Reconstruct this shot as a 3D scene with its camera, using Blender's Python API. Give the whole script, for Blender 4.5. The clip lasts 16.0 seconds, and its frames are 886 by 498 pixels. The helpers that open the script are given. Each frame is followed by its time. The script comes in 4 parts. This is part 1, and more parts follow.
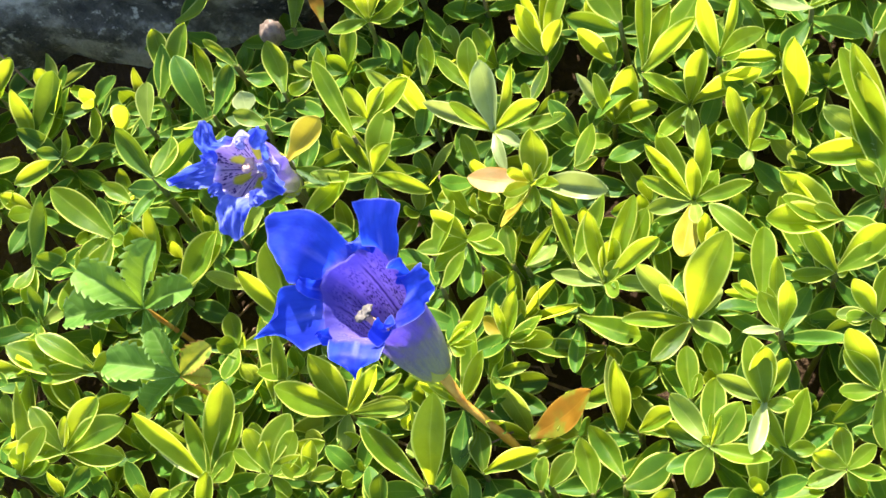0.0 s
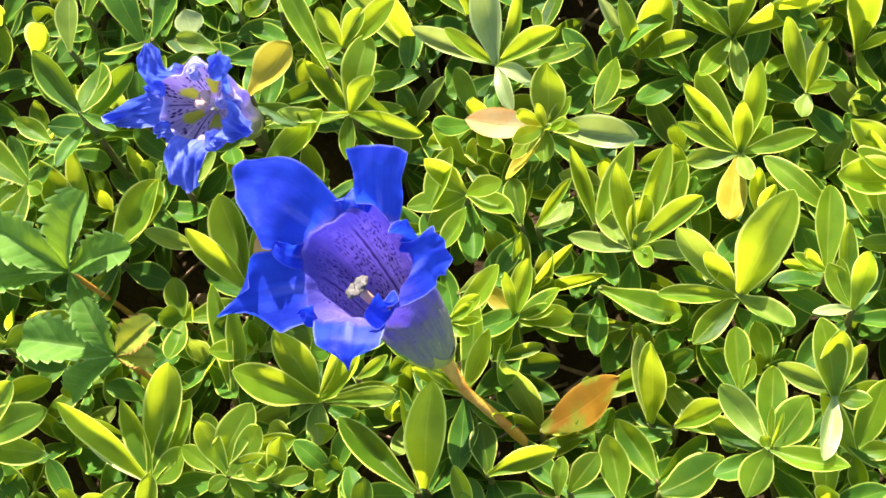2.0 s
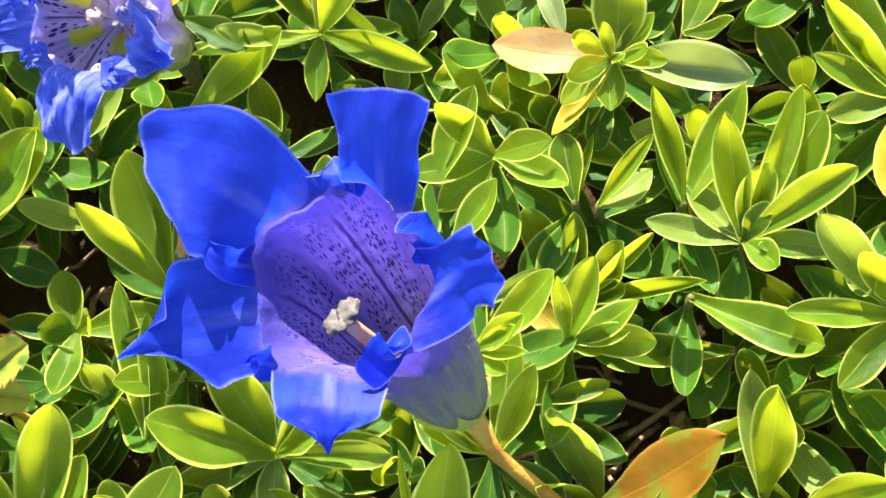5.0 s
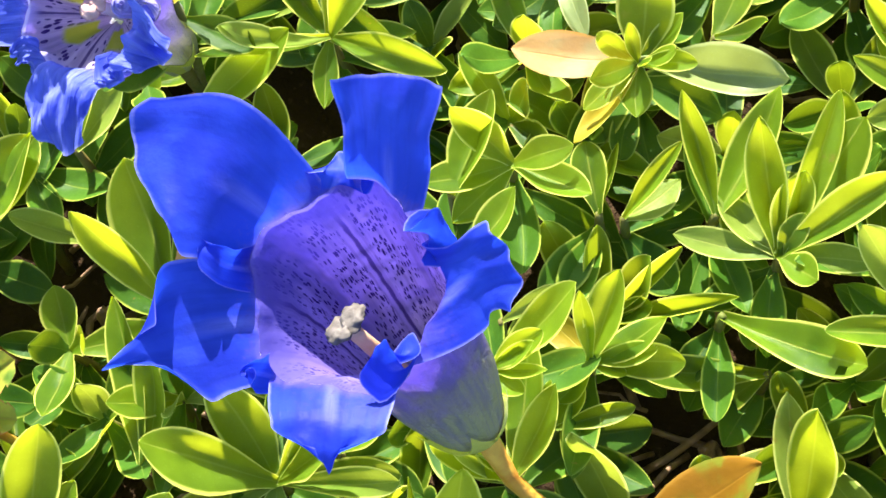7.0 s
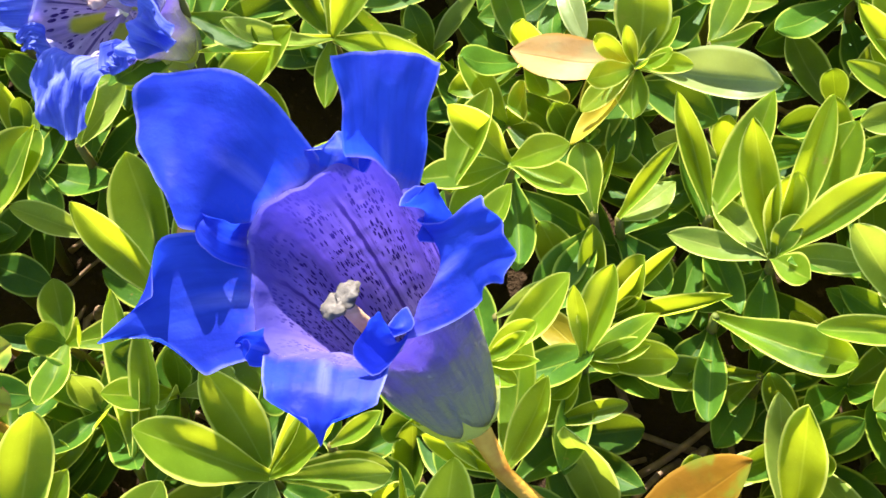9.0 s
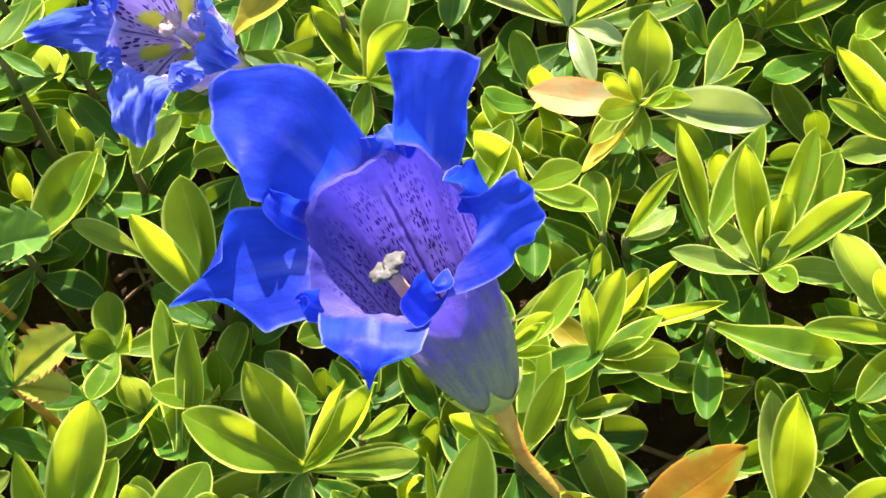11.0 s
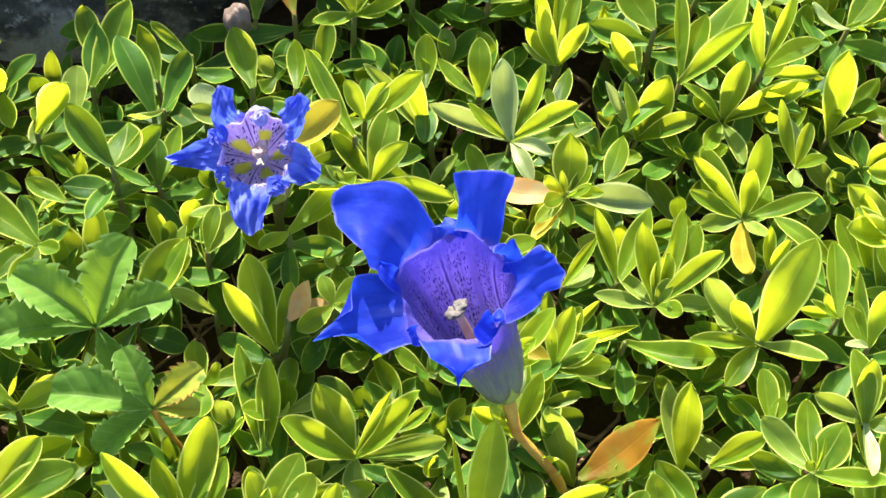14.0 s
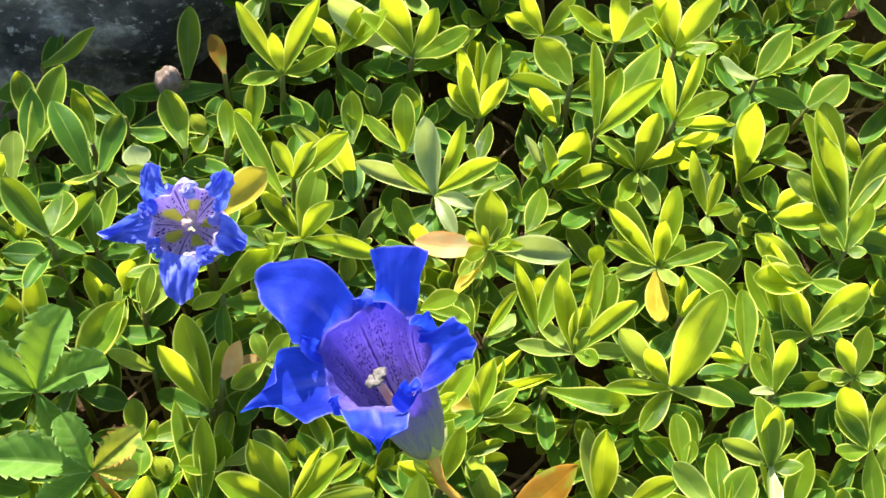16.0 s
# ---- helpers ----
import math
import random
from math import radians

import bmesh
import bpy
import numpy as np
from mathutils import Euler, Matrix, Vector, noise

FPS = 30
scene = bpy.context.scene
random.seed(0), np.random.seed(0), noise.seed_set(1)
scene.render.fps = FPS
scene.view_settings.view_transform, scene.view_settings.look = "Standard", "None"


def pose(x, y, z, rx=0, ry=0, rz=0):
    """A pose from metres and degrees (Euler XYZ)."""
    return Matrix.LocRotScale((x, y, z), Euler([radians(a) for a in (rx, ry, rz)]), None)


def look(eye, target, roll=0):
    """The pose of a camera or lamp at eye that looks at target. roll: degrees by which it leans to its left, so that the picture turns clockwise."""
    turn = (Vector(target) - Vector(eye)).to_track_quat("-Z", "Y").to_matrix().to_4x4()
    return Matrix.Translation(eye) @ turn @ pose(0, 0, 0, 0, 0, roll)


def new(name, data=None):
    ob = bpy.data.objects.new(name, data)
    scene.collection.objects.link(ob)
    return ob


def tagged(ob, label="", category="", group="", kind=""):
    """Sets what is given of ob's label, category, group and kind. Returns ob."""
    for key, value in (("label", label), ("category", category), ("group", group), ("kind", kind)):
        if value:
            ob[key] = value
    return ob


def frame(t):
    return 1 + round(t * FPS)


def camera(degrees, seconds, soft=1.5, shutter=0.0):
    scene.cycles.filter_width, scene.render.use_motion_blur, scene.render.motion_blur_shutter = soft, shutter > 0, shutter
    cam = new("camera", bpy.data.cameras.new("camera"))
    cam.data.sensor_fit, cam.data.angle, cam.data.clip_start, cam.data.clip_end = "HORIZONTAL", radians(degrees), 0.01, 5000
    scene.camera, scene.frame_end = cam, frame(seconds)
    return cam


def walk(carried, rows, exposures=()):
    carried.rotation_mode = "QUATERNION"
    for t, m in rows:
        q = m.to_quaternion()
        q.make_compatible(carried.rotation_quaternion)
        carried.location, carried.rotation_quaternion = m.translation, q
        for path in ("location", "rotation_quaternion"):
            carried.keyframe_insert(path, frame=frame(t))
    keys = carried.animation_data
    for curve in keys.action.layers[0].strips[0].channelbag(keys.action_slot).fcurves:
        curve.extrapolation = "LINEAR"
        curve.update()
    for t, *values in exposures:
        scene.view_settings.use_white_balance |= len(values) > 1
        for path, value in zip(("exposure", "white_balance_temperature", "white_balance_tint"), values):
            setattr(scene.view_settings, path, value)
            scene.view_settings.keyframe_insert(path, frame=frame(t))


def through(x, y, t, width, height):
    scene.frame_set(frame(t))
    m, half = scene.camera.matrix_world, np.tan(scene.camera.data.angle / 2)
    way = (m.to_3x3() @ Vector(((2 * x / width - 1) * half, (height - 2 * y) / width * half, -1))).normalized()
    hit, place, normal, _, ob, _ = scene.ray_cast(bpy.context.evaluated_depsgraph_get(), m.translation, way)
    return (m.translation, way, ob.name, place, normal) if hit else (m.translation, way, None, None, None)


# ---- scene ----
cam = camera(36.18, 16.0, soft=1.6)
PATH = [
    (0, 0.07992, -0.17221, 0.46372, 23.977, 11.906, 1.079),
    (0.5, 0.05767, -0.15775, 0.43314, 23.875, 9.543, 0.386),
    (1, 0.04325, -0.14220, 0.40751, 22.853, 8.546, 0.011),
    (1.5, 0.03939, -0.12922, 0.40184, 21.752, 8.079, -0.285),
    (2, 0.03410, -0.13609, 0.40149, 21.109, 7.159, -0.219),
    (2.5, 0.02332, -0.12664, 0.36535, 21.626, 5.942, -0.424),
    (3, 0.01664, -0.10029, 0.31816, 20.399, 5.223, -0.664),
    (3.5, 0.01440, -0.09454, 0.31483, 20.033, 5.094, -0.453),
    (4, 0.00608, -0.08584, 0.31331, 17.730, 4.091, -0.616),
    (4.2, 0.00467, -0.08392, 0.30927, 17.561, 3.946, -0.792),
    (6.3, 0.00799, -0.07337, 0.27625, 18.621, 6.195, -0.210),
    (6.5, 0.00793, -0.07505, 0.27558, 19.096, 5.841, -0.321),
    (7, 0.00527, -0.08003, 0.27430, 19.897, 5.343, 0.005),
    (7.5, 0.00588, -0.07811, 0.27237, 19.443, 5.452, 0.257),
    (8, 0.00653, -0.07729, 0.27268, 19.339, 5.458, 0.188),
    (8.5, 0.00695, -0.07828, 0.27306, 19.419, 5.418, 0.149),
    (8.7, 0.00648, -0.08261, 0.27229, 20.373, 5.137, 0.439),
    (10.8, 0.00465, -0.12571, 0.27977, 29.005, 4.499, 2.128),
    (11, -0.00076, -0.12724, 0.28522, 28.917, 3.803, 1.583),
    (11.5, -0.01358, -0.12529, 0.30259, 27.979, 1.239, -0.957),
    (12, -0.00855, -0.13859, 0.31849, 28.089, 0.945, -0.867),
    (12.5, -0.00880, -0.17909, 0.36931, 29.421, 0.571, -0.774),
    (13, -0.02487, -0.18654, 0.38455, 29.791, -1.022, -2.349),
    (13.5, -0.04818, -0.18799, 0.39336, 30.741, -3.055, -4.200),
    (14, -0.07361, -0.18655, 0.39082, 31.590, -5.317, -6.126),
    (14.5, -0.09393, -0.17525, 0.38789, 31.863, -7.632, -8.389),
    (15, -0.08463, -0.17964, 0.39213, 32.304, -6.820, -8.091),
    (15.5, -0.07299, -0.17959, 0.40759, 31.625, -6.112, -7.897),
    (16, -0.06050, -0.17272, 0.42221, 30.146, -5.697, -7.832),
]
walk(cam, [(t, pose(x, y, z, rx, ry, rz)) for t, x, y, z, rx, ry, rz in PATH],
     ((0, 2.32, 6500, 13), (1.5, 2.21, 6500, 13), (3.5, 2.15, 6500, 13), (7, 2.22, 6500, 13), (12, 2.16, 6500, 13), (16, 2.12, 6500, 13)))

# ---- light ----
SUN_AZ, SUN_EL = -10, 42            # degrees: from +y towards +x, above the horizon
world = bpy.data.worlds.new("sky")
scene.world = world
world.use_nodes = True
wn, wl = world.node_tree.nodes, world.node_tree.links
sky = wn.new("ShaderNodeTexSky")
sky.sky_type, sky.sun_disc = "NISHITA", False
sky.sun_elevation, sky.sun_rotation = radians(SUN_EL), radians(SUN_AZ)
wl.new(sky.outputs[0], wn["Background"].inputs[0])
wn["Background"].inputs[1].default_value = 0.12
sun = new("sun", bpy.data.lights.new("sun", "SUN"))
sun.data.energy, sun.data.angle, sun.data.color = 5.0, radians(0.53), (1.0, 0.95, 0.86)
to_sun = Vector((math.sin(radians(SUN_AZ)) * math.cos(radians(SUN_EL)), math.cos(radians(SUN_AZ)) * math.cos(radians(SUN_EL)), math.sin(radians(SUN_EL))))
sun.matrix_world = look(to_sun * 5, (0, 0, 0))


# ---- materials ----
class Nodes:
    """A small helper to write node trees."""

    def __init__(self, name):
        self.mat = bpy.data.materials.new(name)
        self.mat.use_nodes = True
        self.tree = self.mat.node_tree
        self.n, self.l = self.tree.nodes, self.tree.links
        self.bsdf = self.n["Principled BSDF"]
        self.out = self.n["Material Output"]

    def add(self, kind, **values):
        node = self.n.new("ShaderNode" + kind)
        for key, value in values.items():
            if key == "operation":
                node.operation = value
            elif key == "blend":
                node.blend_type = value
            elif key == "data":
                node.data_type = value
        return node

    def put(self, socket, value):
        if isinstance(value, bpy.types.NodeSocket):
            self.l.new(value, socket)
        else:
            socket.default_value = (*value, 1)[:4] if isinstance(value, tuple) else value

    def math(self, op, a, b=0.0, c=0.0, clamp=False):
        node = self.add("Math", operation=op)
        node.use_clamp = clamp
        for k, v in enumerate((a, b, c)):
            self.put(node.inputs[k], v)
        return node.outputs[0]

    def mix(self, fac, a, b, blend="MIX"):
        node = self.add("Mix", data="RGBA", blend=blend)
        self.put(node.inputs[0], fac)
        self.put(node.inputs[6], a if not isinstance(a, tuple) else (*a, 1)[:4])
        self.put(node.inputs[7], b if not isinstance(b, tuple) else (*b, 1)[:4])
        return node.outputs[2]

    def noise(self, scale, detail=3.0, coords=None, rough=0.5):
        node = self.add("TexNoise")
        node.inputs["Scale"].default_value = scale
        node.inputs["Detail"].default_value = detail
        node.inputs["Roughness"].default_value = rough
        if coords is not None:
            self.l.new(coords, node.inputs["Vector"])
        return node.outputs["Fac"]

    def ramp(self, fac, *stops):
        node = self.add("ValToRGB")
        while len(node.color_ramp.elements) < len(stops):
            node.color_ramp.elements.new(0.5)
        for e, (at, colour) in zip(node.color_ramp.elements, stops):
            e.position, e.color = at, (*colour, 1)
        self.l.new(fac, node.inputs[0])
        return node.outputs[0]

    def step(self, value, low, high):
        node = self.add("MapRange")
        node.interpolation_type = "SMOOTHSTEP"
        self.put(node.inputs[0], value)
        node.inputs[1].default_value, node.inputs[2].default_value = low, high
        return node.outputs[0]

    def bump(self, height, strength, distance):
        node = self.add("Bump")
        node.inputs["Strength"].default_value, node.inputs["Distance"].default_value = strength, distance
        self.l.new(height, node.inputs["Height"])
        return node.outputs[0]

    def coords(self, kind="Object"):
        return self.add("TexCoord").outputs[kind]

    def uv(self):
        split = self.add("SeparateXYZ")
        self.l.new(self.coords("UV"), split.inputs[0])
        return split.outputs[0], split.outputs[1]

    def random(self):
        return self.add("ObjectInfo").outputs["Random"]

    def sheet(self, colour, through, share, roughness=0.4, normal=None, specular=0.5, rough_inside=True):
        """A thin sheet that lets part of the light through."""
        self.put(self.bsdf.inputs["Base Color"], colour)
        self.put(self.bsdf.inputs["Roughness"], roughness)
        self.bsdf.inputs["Specular IOR Level"].default_value = specular
        pass_on = self.add("BsdfTranslucent")
        self.put(pass_on.inputs[0], through)
        if normal is not None:
            self.l.new(normal, self.bsdf.inputs["Normal"])
            if rough_inside:
                self.l.new(normal, pass_on.inputs["Normal"])
        both = self.add("MixShader")
        self.put(both.inputs[0], share)
        self.l.new(self.bsdf.outputs[0], both.inputs[1])
        self.l.new(pass_on.outputs[0], both.inputs[2])
        self.l.new(both.outputs[0], self.out.inputs[0])
        return self.mat


def leaf_material(name, deep, light, margin, through, share, rough=0.42, blotch=None, gloss=0.12, ribs=0):
    """Leaf skin: colour varies from leaf to leaf and within one; paler midrib and margin."""
    m = Nodes(name)
    u, v = m.uv()
    across = m.math("ABSOLUTE", m.math("SUBTRACT", u, 0.5))          # 0 midrib .. 0.5 margin
    geo = m.add("NewGeometry").outputs["Position"]
    patch = m.noise(90, 3, geo)
    fine = m.noise(900, 3, geo)
    base = m.mix(m.step(patch, 0.3, 0.7), deep, light)
    lot = m.random()
    base = m.mix(m.math("MULTIPLY", m.step(lot, 0.45, 1.0), 0.65), base, light)
    base = m.mix(m.math("MULTIPLY", m.step(lot, 0.35, 0.0), 0.55), base, tuple(c * 0.55 for c in deep))
    base = m.mix(m.math("MULTIPLY", m.step(fine, 0.45, 0.75), 0.18), base, tuple(c * 0.6 for c in deep))
    rib = m.step(across, 0.03, 0.0)
    base = m.mix(m.math("MULTIPLY", rib, 0.25), base, margin)
    edge = m.step(across, 0.41, 0.475)
    base = m.mix(m.math("MULTIPLY", edge, 0.8), base, margin)
    rust = m.math("MULTIPLY", m.step(m.noise(420, 3, geo), 0.66, 0.72), m.step(m.noise(45, 2, geo), 0.52, 0.62))
    base = m.mix(m.math("MULTIPLY", rust, 0.8), base, (0.20, 0.11, 0.03))
    if ribs:
        slant = m.math("FRACT", m.math("SUBTRACT", m.math("MULTIPLY", v, ribs), m.math("MULTIPLY", across, 2.6)))
        side = m.step(m.math("ABSOLUTE", m.math("SUBTRACT", slant, 0.5)), 0.12, 0.03)
        base = m.mix(m.math("MULTIPLY", m.math("MAXIMUM", side, rib), 0.22), base, margin)
    if blotch:
        base = m.mix(m.step(m.noise(120, 4, geo), 0.5, 0.62), base, blotch)
    thr = m.mix(m.step(patch, 0.3, 0.7), tuple(c * 0.8 for c in through), through)
    thr = m.mix(edge, thr, tuple(min(1, c * 1.5) for c in margin))
    veins = m.add("TexWave")
    veins.bands_direction = "DIAGONAL"
    veins.inputs["Scale"].default_value = 2.2
    veins.inputs["Distortion"].default_value = 2.0
    m.l.new(m.coords("UV"), veins.inputs["Vector"])
    pale = m.math("MULTIPLY", m.step(m.noise(2600, 2, geo), 0.60, 0.72), 0.12)
    base = m.mix(pale, base, margin)
    h = m.math("ADD", m.math("MULTIPLY", fine, 0.8), m.math("MULTIPLY", rib, -0.8))
    h = m.math("ADD", h, m.math("MULTIPLY", m.noise(350, 2, geo), 0.8))
    h = m.math("ADD", h, m.math("MULTIPLY", veins.outputs["Fac"], 0.12))
    r = m.math("ADD", rough, m.math("MULTIPLY", fine, 0.12))
    return m.sheet(base, thr, share, r, m.bump(h, 0.3, 0.0004), gloss, False)


GREEN = leaf_material("leaf_green", (0.022, 0.078, 0.005), (0.100, 0.180, 0.010), (0.70, 0.69, 0.13), (0.74, 0.84, 0.024), 0.50, 0.40, gloss=0.16)
# Darker copy of the green: shade inside the cushion put into leaf colour.
SHADE_GREEN = leaf_material("leaf_shaded_green", (0.013, 0.056, 0.005), (0.048, 0.122, 0.010), (0.32, 0.38, 0.05), (0.36, 0.48, 0.010), 0.28, 0.46, gloss=0.12)
YELLOW = leaf_material("leaf_yellow", (0.26, 0.22, 0.015), (0.38, 0.29, 0.03), (0.55, 0.50, 0.10), (0.62, 0.50, 0.03), 0.42)
TAN = leaf_material("leaf_tan", (0.36, 0.17, 0.05), (0.46, 0.28, 0.11), (0.50, 0.25, 0.05), (0.78, 0.42, 0.10), 0.40, 0.5, (0.38, 0.30, 0.13))
ORANGE = leaf_material("leaf_orange", (0.15, 0.070, 0.005), (0.23, 0.110, 0.010), (0.28, 0.15, 0.02), (0.50, 0.25, 0.010), 0.40, 0.45, (0.12, 0.14, 0.012))
# Pale leaves: sun sheen on the upper faces put into the leaf colour.
PALE = leaf_material("leaf_pale_sheen", (0.075, 0.14, 0.015), (0.16, 0.22, 0.035), (0.56, 0.58, 0.15), (0.56, 0.66, 0.05), 0.38)
HERB = leaf_material("herb_leaf", (0.040, 0.115, 0.012), (0.105, 0.200, 0.030), (0.22, 0.32, 0.08), (0.32, 0.50, 0.02), 0.36, 0.55, ribs=6)
HERB_OLD = leaf_material("herb_leaf_yellowing", (0.12, 0.17, 0.02), (0.30, 0.31, 0.04), (0.34, 0.12, 0.04), (0.50, 0.50, 0.03), 0.38, 0.5, (0.05, 0.12, 0.015), ribs=6)
# Undersides and leaves in sun glare: the glare is put into a whitish colour.
UNDERSIDE_GLARE = leaf_material("leaf_underside_glare", (0.17, 0.23, 0.065), (0.30, 0.35, 0.13), (0.52, 0.55, 0.20), (0.60, 0.68, 0.12), 0.36, 0.40, gloss=0.3)
SKINS = {"g": GREEN, "d": SHADE_GREEN, "y": YELLOW, "o": TAN, "p": PALE, "w": UNDERSIDE_GLARE, "b": ORANGE}


def stem_material(name, a, b, scale=120):
    m = Nodes(name)
    geo = m.add("NewGeometry").outputs["Position"]
    n = m.noise(scale, 4, geo)
    m.put(m.bsdf.inputs["Base Color"], m.ramp(n, (0.3, a), (0.7, b)))
    m.bsdf.inputs["Roughness"].default_value = 0.6
    m.bsdf.inputs["Specular IOR Level"].default_value = 0.2
    m.put(m.bsdf.inputs["Normal"], m.bump(m.noise(900, 3, geo), 0.5, 0.0005))
    return m.mat


STEM = stem_material("stem_green", (0.07, 0.10, 0.015), (0.11, 0.08, 0.02))
STEM_RED = stem_material("stem_red_brown", (0.34, 0.13, 0.015), (0.46, 0.28, 0.035), 200)
TWIG = stem_material("dry_twig", (0.10, 0.06, 0.035), (0.26, 0.17, 0.10), 300)


def earth_material():
    m = Nodes("earth")
    geo = m.add("NewGeometry").outputs["Position"]
    n1, n2 = m.noise(40, 6, geo, 0.6), m.noise(400, 5, geo, 0.6)
    c = m.ramp(n1, (0.3, (0.020, 0.012, 0.006)), (0.7, (0.050, 0.030, 0.015)))
    c = m.mix(m.step(n2, 0.58, 0.7), c, (0.065, 0.040, 0.021))
    m.put(m.bsdf.inputs["Base Color"], c)
    m.bsdf.inputs["Roughness"].default_value = 0.95
    m.bsdf.inputs["Specular IOR Level"].default_value = 0.1
    m.put(m.bsdf.inputs["Normal"], m.bump(m.math("ADD", n1, n2), 0.9, 0.003))
    return m.mat


def stone_material():
    m = Nodes("dark_stone")
    geo = m.add("NewGeometry").outputs["Position"]
    n1, n2 = m.noise(30, 6, geo, 0.65), m.noise(220, 5, geo, 0.7)
    c = m.ramp(n1, (0.42, (0.025, 0.022, 0.017)), (0.52, (0.09, 0.080, 0.062)), (0.62, (0.34, 0.31, 0.26)))
    c = m.mix(m.step(n2, 0.56, 0.68), c, (0.42, 0.39, 0.33))
    m.put(m.bsdf.inputs["Base Color"], c)
    m.bsdf.inputs["Roughness"].default_value = 0.85
    m.put(m.bsdf.inputs["Normal"], m.bump(m.math("ADD", n1, n2), 0.9, 0.004))
    return m.mat


EARTH, STONE = earth_material(), stone_material()


def petal_material(name, blue, bright, through, pale=(0.35, 0.36, 0.75), wrinkle=0.4, foot=(0.22, 0.16, 0.62)):
    """Blue lobe: paler streak along the middle near the throat, fine folds lengthwise."""
    m = Nodes(name)
    u, v = m.uv()
    geo = m.add("NewGeometry").outputs["Position"]
    across = m.math("ABSOLUTE", m.math("SUBTRACT", u, 0.5))
    streak = m.math("MULTIPLY", m.step(across, 0.09, 0.0), m.step(v, 0.55, 0.18))
    c = m.mix(m.step(m.noise(120, 3, geo), 0.35, 0.65), blue, bright)
    c = m.mix(m.math("MULTIPLY", streak, 0.26), c, pale)
    edge = m.step(m.math("ADD", across, m.math("MULTIPLY", m.noise(600, 2, geo), 0.03)), 0.485, 0.51)
    edge = m.math("MAXIMUM", edge, m.step(m.math("ADD", v, m.math("MULTIPLY", m.noise(600, 2, geo), 0.03)), 0.985, 1.01))
    c = m.mix(m.math("MULTIPLY", edge, 0.4), c, pale)
    ragged = m.math("ADD", v, m.math("MULTIPLY", m.math("SUBTRACT", m.noise(260, 3, geo), 0.5), 0.25))
    near = m.step(ragged, 0.20, 0.0)
    c = m.mix(near, c, foot)
    speck = m.math("MULTIPLY", m.step(m.noise(1300, 2, geo), 0.54, 0.66), m.step(ragged, 0.30, 0.05))
    c = m.mix(m.math("MULTIPLY", speck, 0.7), c, (0.06, 0.045, 0.22))
    comb = m.add("CombineXYZ")
    m.put(comb.inputs[0], m.math("MULTIPLY", u, 14))
    m.put(comb.inputs[1], m.math("MULTIPLY", v, 2))
    folds = m.noise(1.0, 3, comb.outputs[0])
    c = m.mix(m.math("MULTIPLY", m.step(folds, 0.45, 0.65), 0.4), c, tuple(x * 0.6 for x in blue))
    h = m.math("ADD", m.math("MULTIPLY", folds, wrinkle), m.math("MULTIPLY", m.noise(700, 3, geo), 0.25))
    return m.sheet(c, m.mix(near, through, foot), 0.4, 0.5, m.bump(h, 0.6, 0.0008), 0.12)


def throat_material(name, ground, light, ink, green, dots=(170, 34), deep=0.25, floor=0.0, rim=(0.10, 0.085, 0.42)):
    """Inside of the trumpet: lilac, five dark lines with rows of dark dashes between, greenish in the depth."""
    m = Nodes(name)
    u, v = m.uv()                                                    # u round the tube, v from the depth to the rim
    geo = m.add("NewGeometry").outputs["Position"]
    five = m.math("FRACT", m.math("MULTIPLY", u, 5))
    mid = m.math("ABSOLUTE", m.math("SUBTRACT", five, 0.5))
    c = m.mix(m.step(mid, 0.5, 0.2), ground, light)
    c = m.mix(m.math("MULTIPLY", m.noise(250, 3, geo), 0.4), c, ground)
    band = m.add("CombineXYZ")
    m.put(band.inputs[0], m.math("MULTIPLY", u, 70))
    m.put(band.inputs[1], m.math("MULTIPLY", v, 2))
    streaks = m.step(m.noise(1.0, 3, band.outputs[0]), 0.38, 0.66)
    c = m.mix(m.math("MULTIPLY", streaks, 0.6), c, tuple(x * 0.62 for x in ground))
    comb = m.add("CombineXYZ")
    m.put(comb.inputs[0], m.math("MULTIPLY", u, dots[0]))
    m.put(comb.inputs[1], m.math("MULTIPLY", v, dots[1]))
    cells = m.add("TexVoronoi")
    cells.inputs["Scale"].default_value = 1.0
    m.l.new(comb.outputs[0], cells.inputs["Vector"])
    cells.inputs["Randomness"].default_value = 0.6
    dash = m.step(cells.outputs["Distance"], 0.42, 0.34)
    zone = m.math("MULTIPLY", m.step(mid, 0.06, 0.12), m.step(mid, 0.47, 0.40))
    zone = m.math("MULTIPLY", zone, m.math("MULTIPLY", m.step(v, 0.22, 0.34), m.step(v, 1.06, 0.99)))
    c = m.mix(m.math("MULTIPLY", dash, zone), c, ink)
    line = m.math("MULTIPLY", m.step(m.math("ADD", mid, m.math("MULTIPLY", m.noise(500, 2, geo), 0.03)), 0.05, 0.03), m.step(v, 0.97, 0.85))
    c = m.mix(m.math("MULTIPLY", line, 0.85), c, ink)
    spot = m.math("MULTIPLY", m.step(v, deep + 0.10, deep), m.step(v, floor - 0.05, floor))
    c = m.mix(m.math("MULTIPLY", spot, m.step(mid, 0.20, 0.34)), c, green)
    worn = m.math("ADD", v, m.math("MULTIPLY", m.math("SUBTRACT", m.noise(260, 3, geo), 0.5), 0.2))
    c = m.mix(m.step(worn, 0.70, 1.02), c, rim)
    return m.sheet(c, c, 0.5, 0.55, m.bump(m.noise(400, 3, geo), 0.4, 0.0006), 0.3)


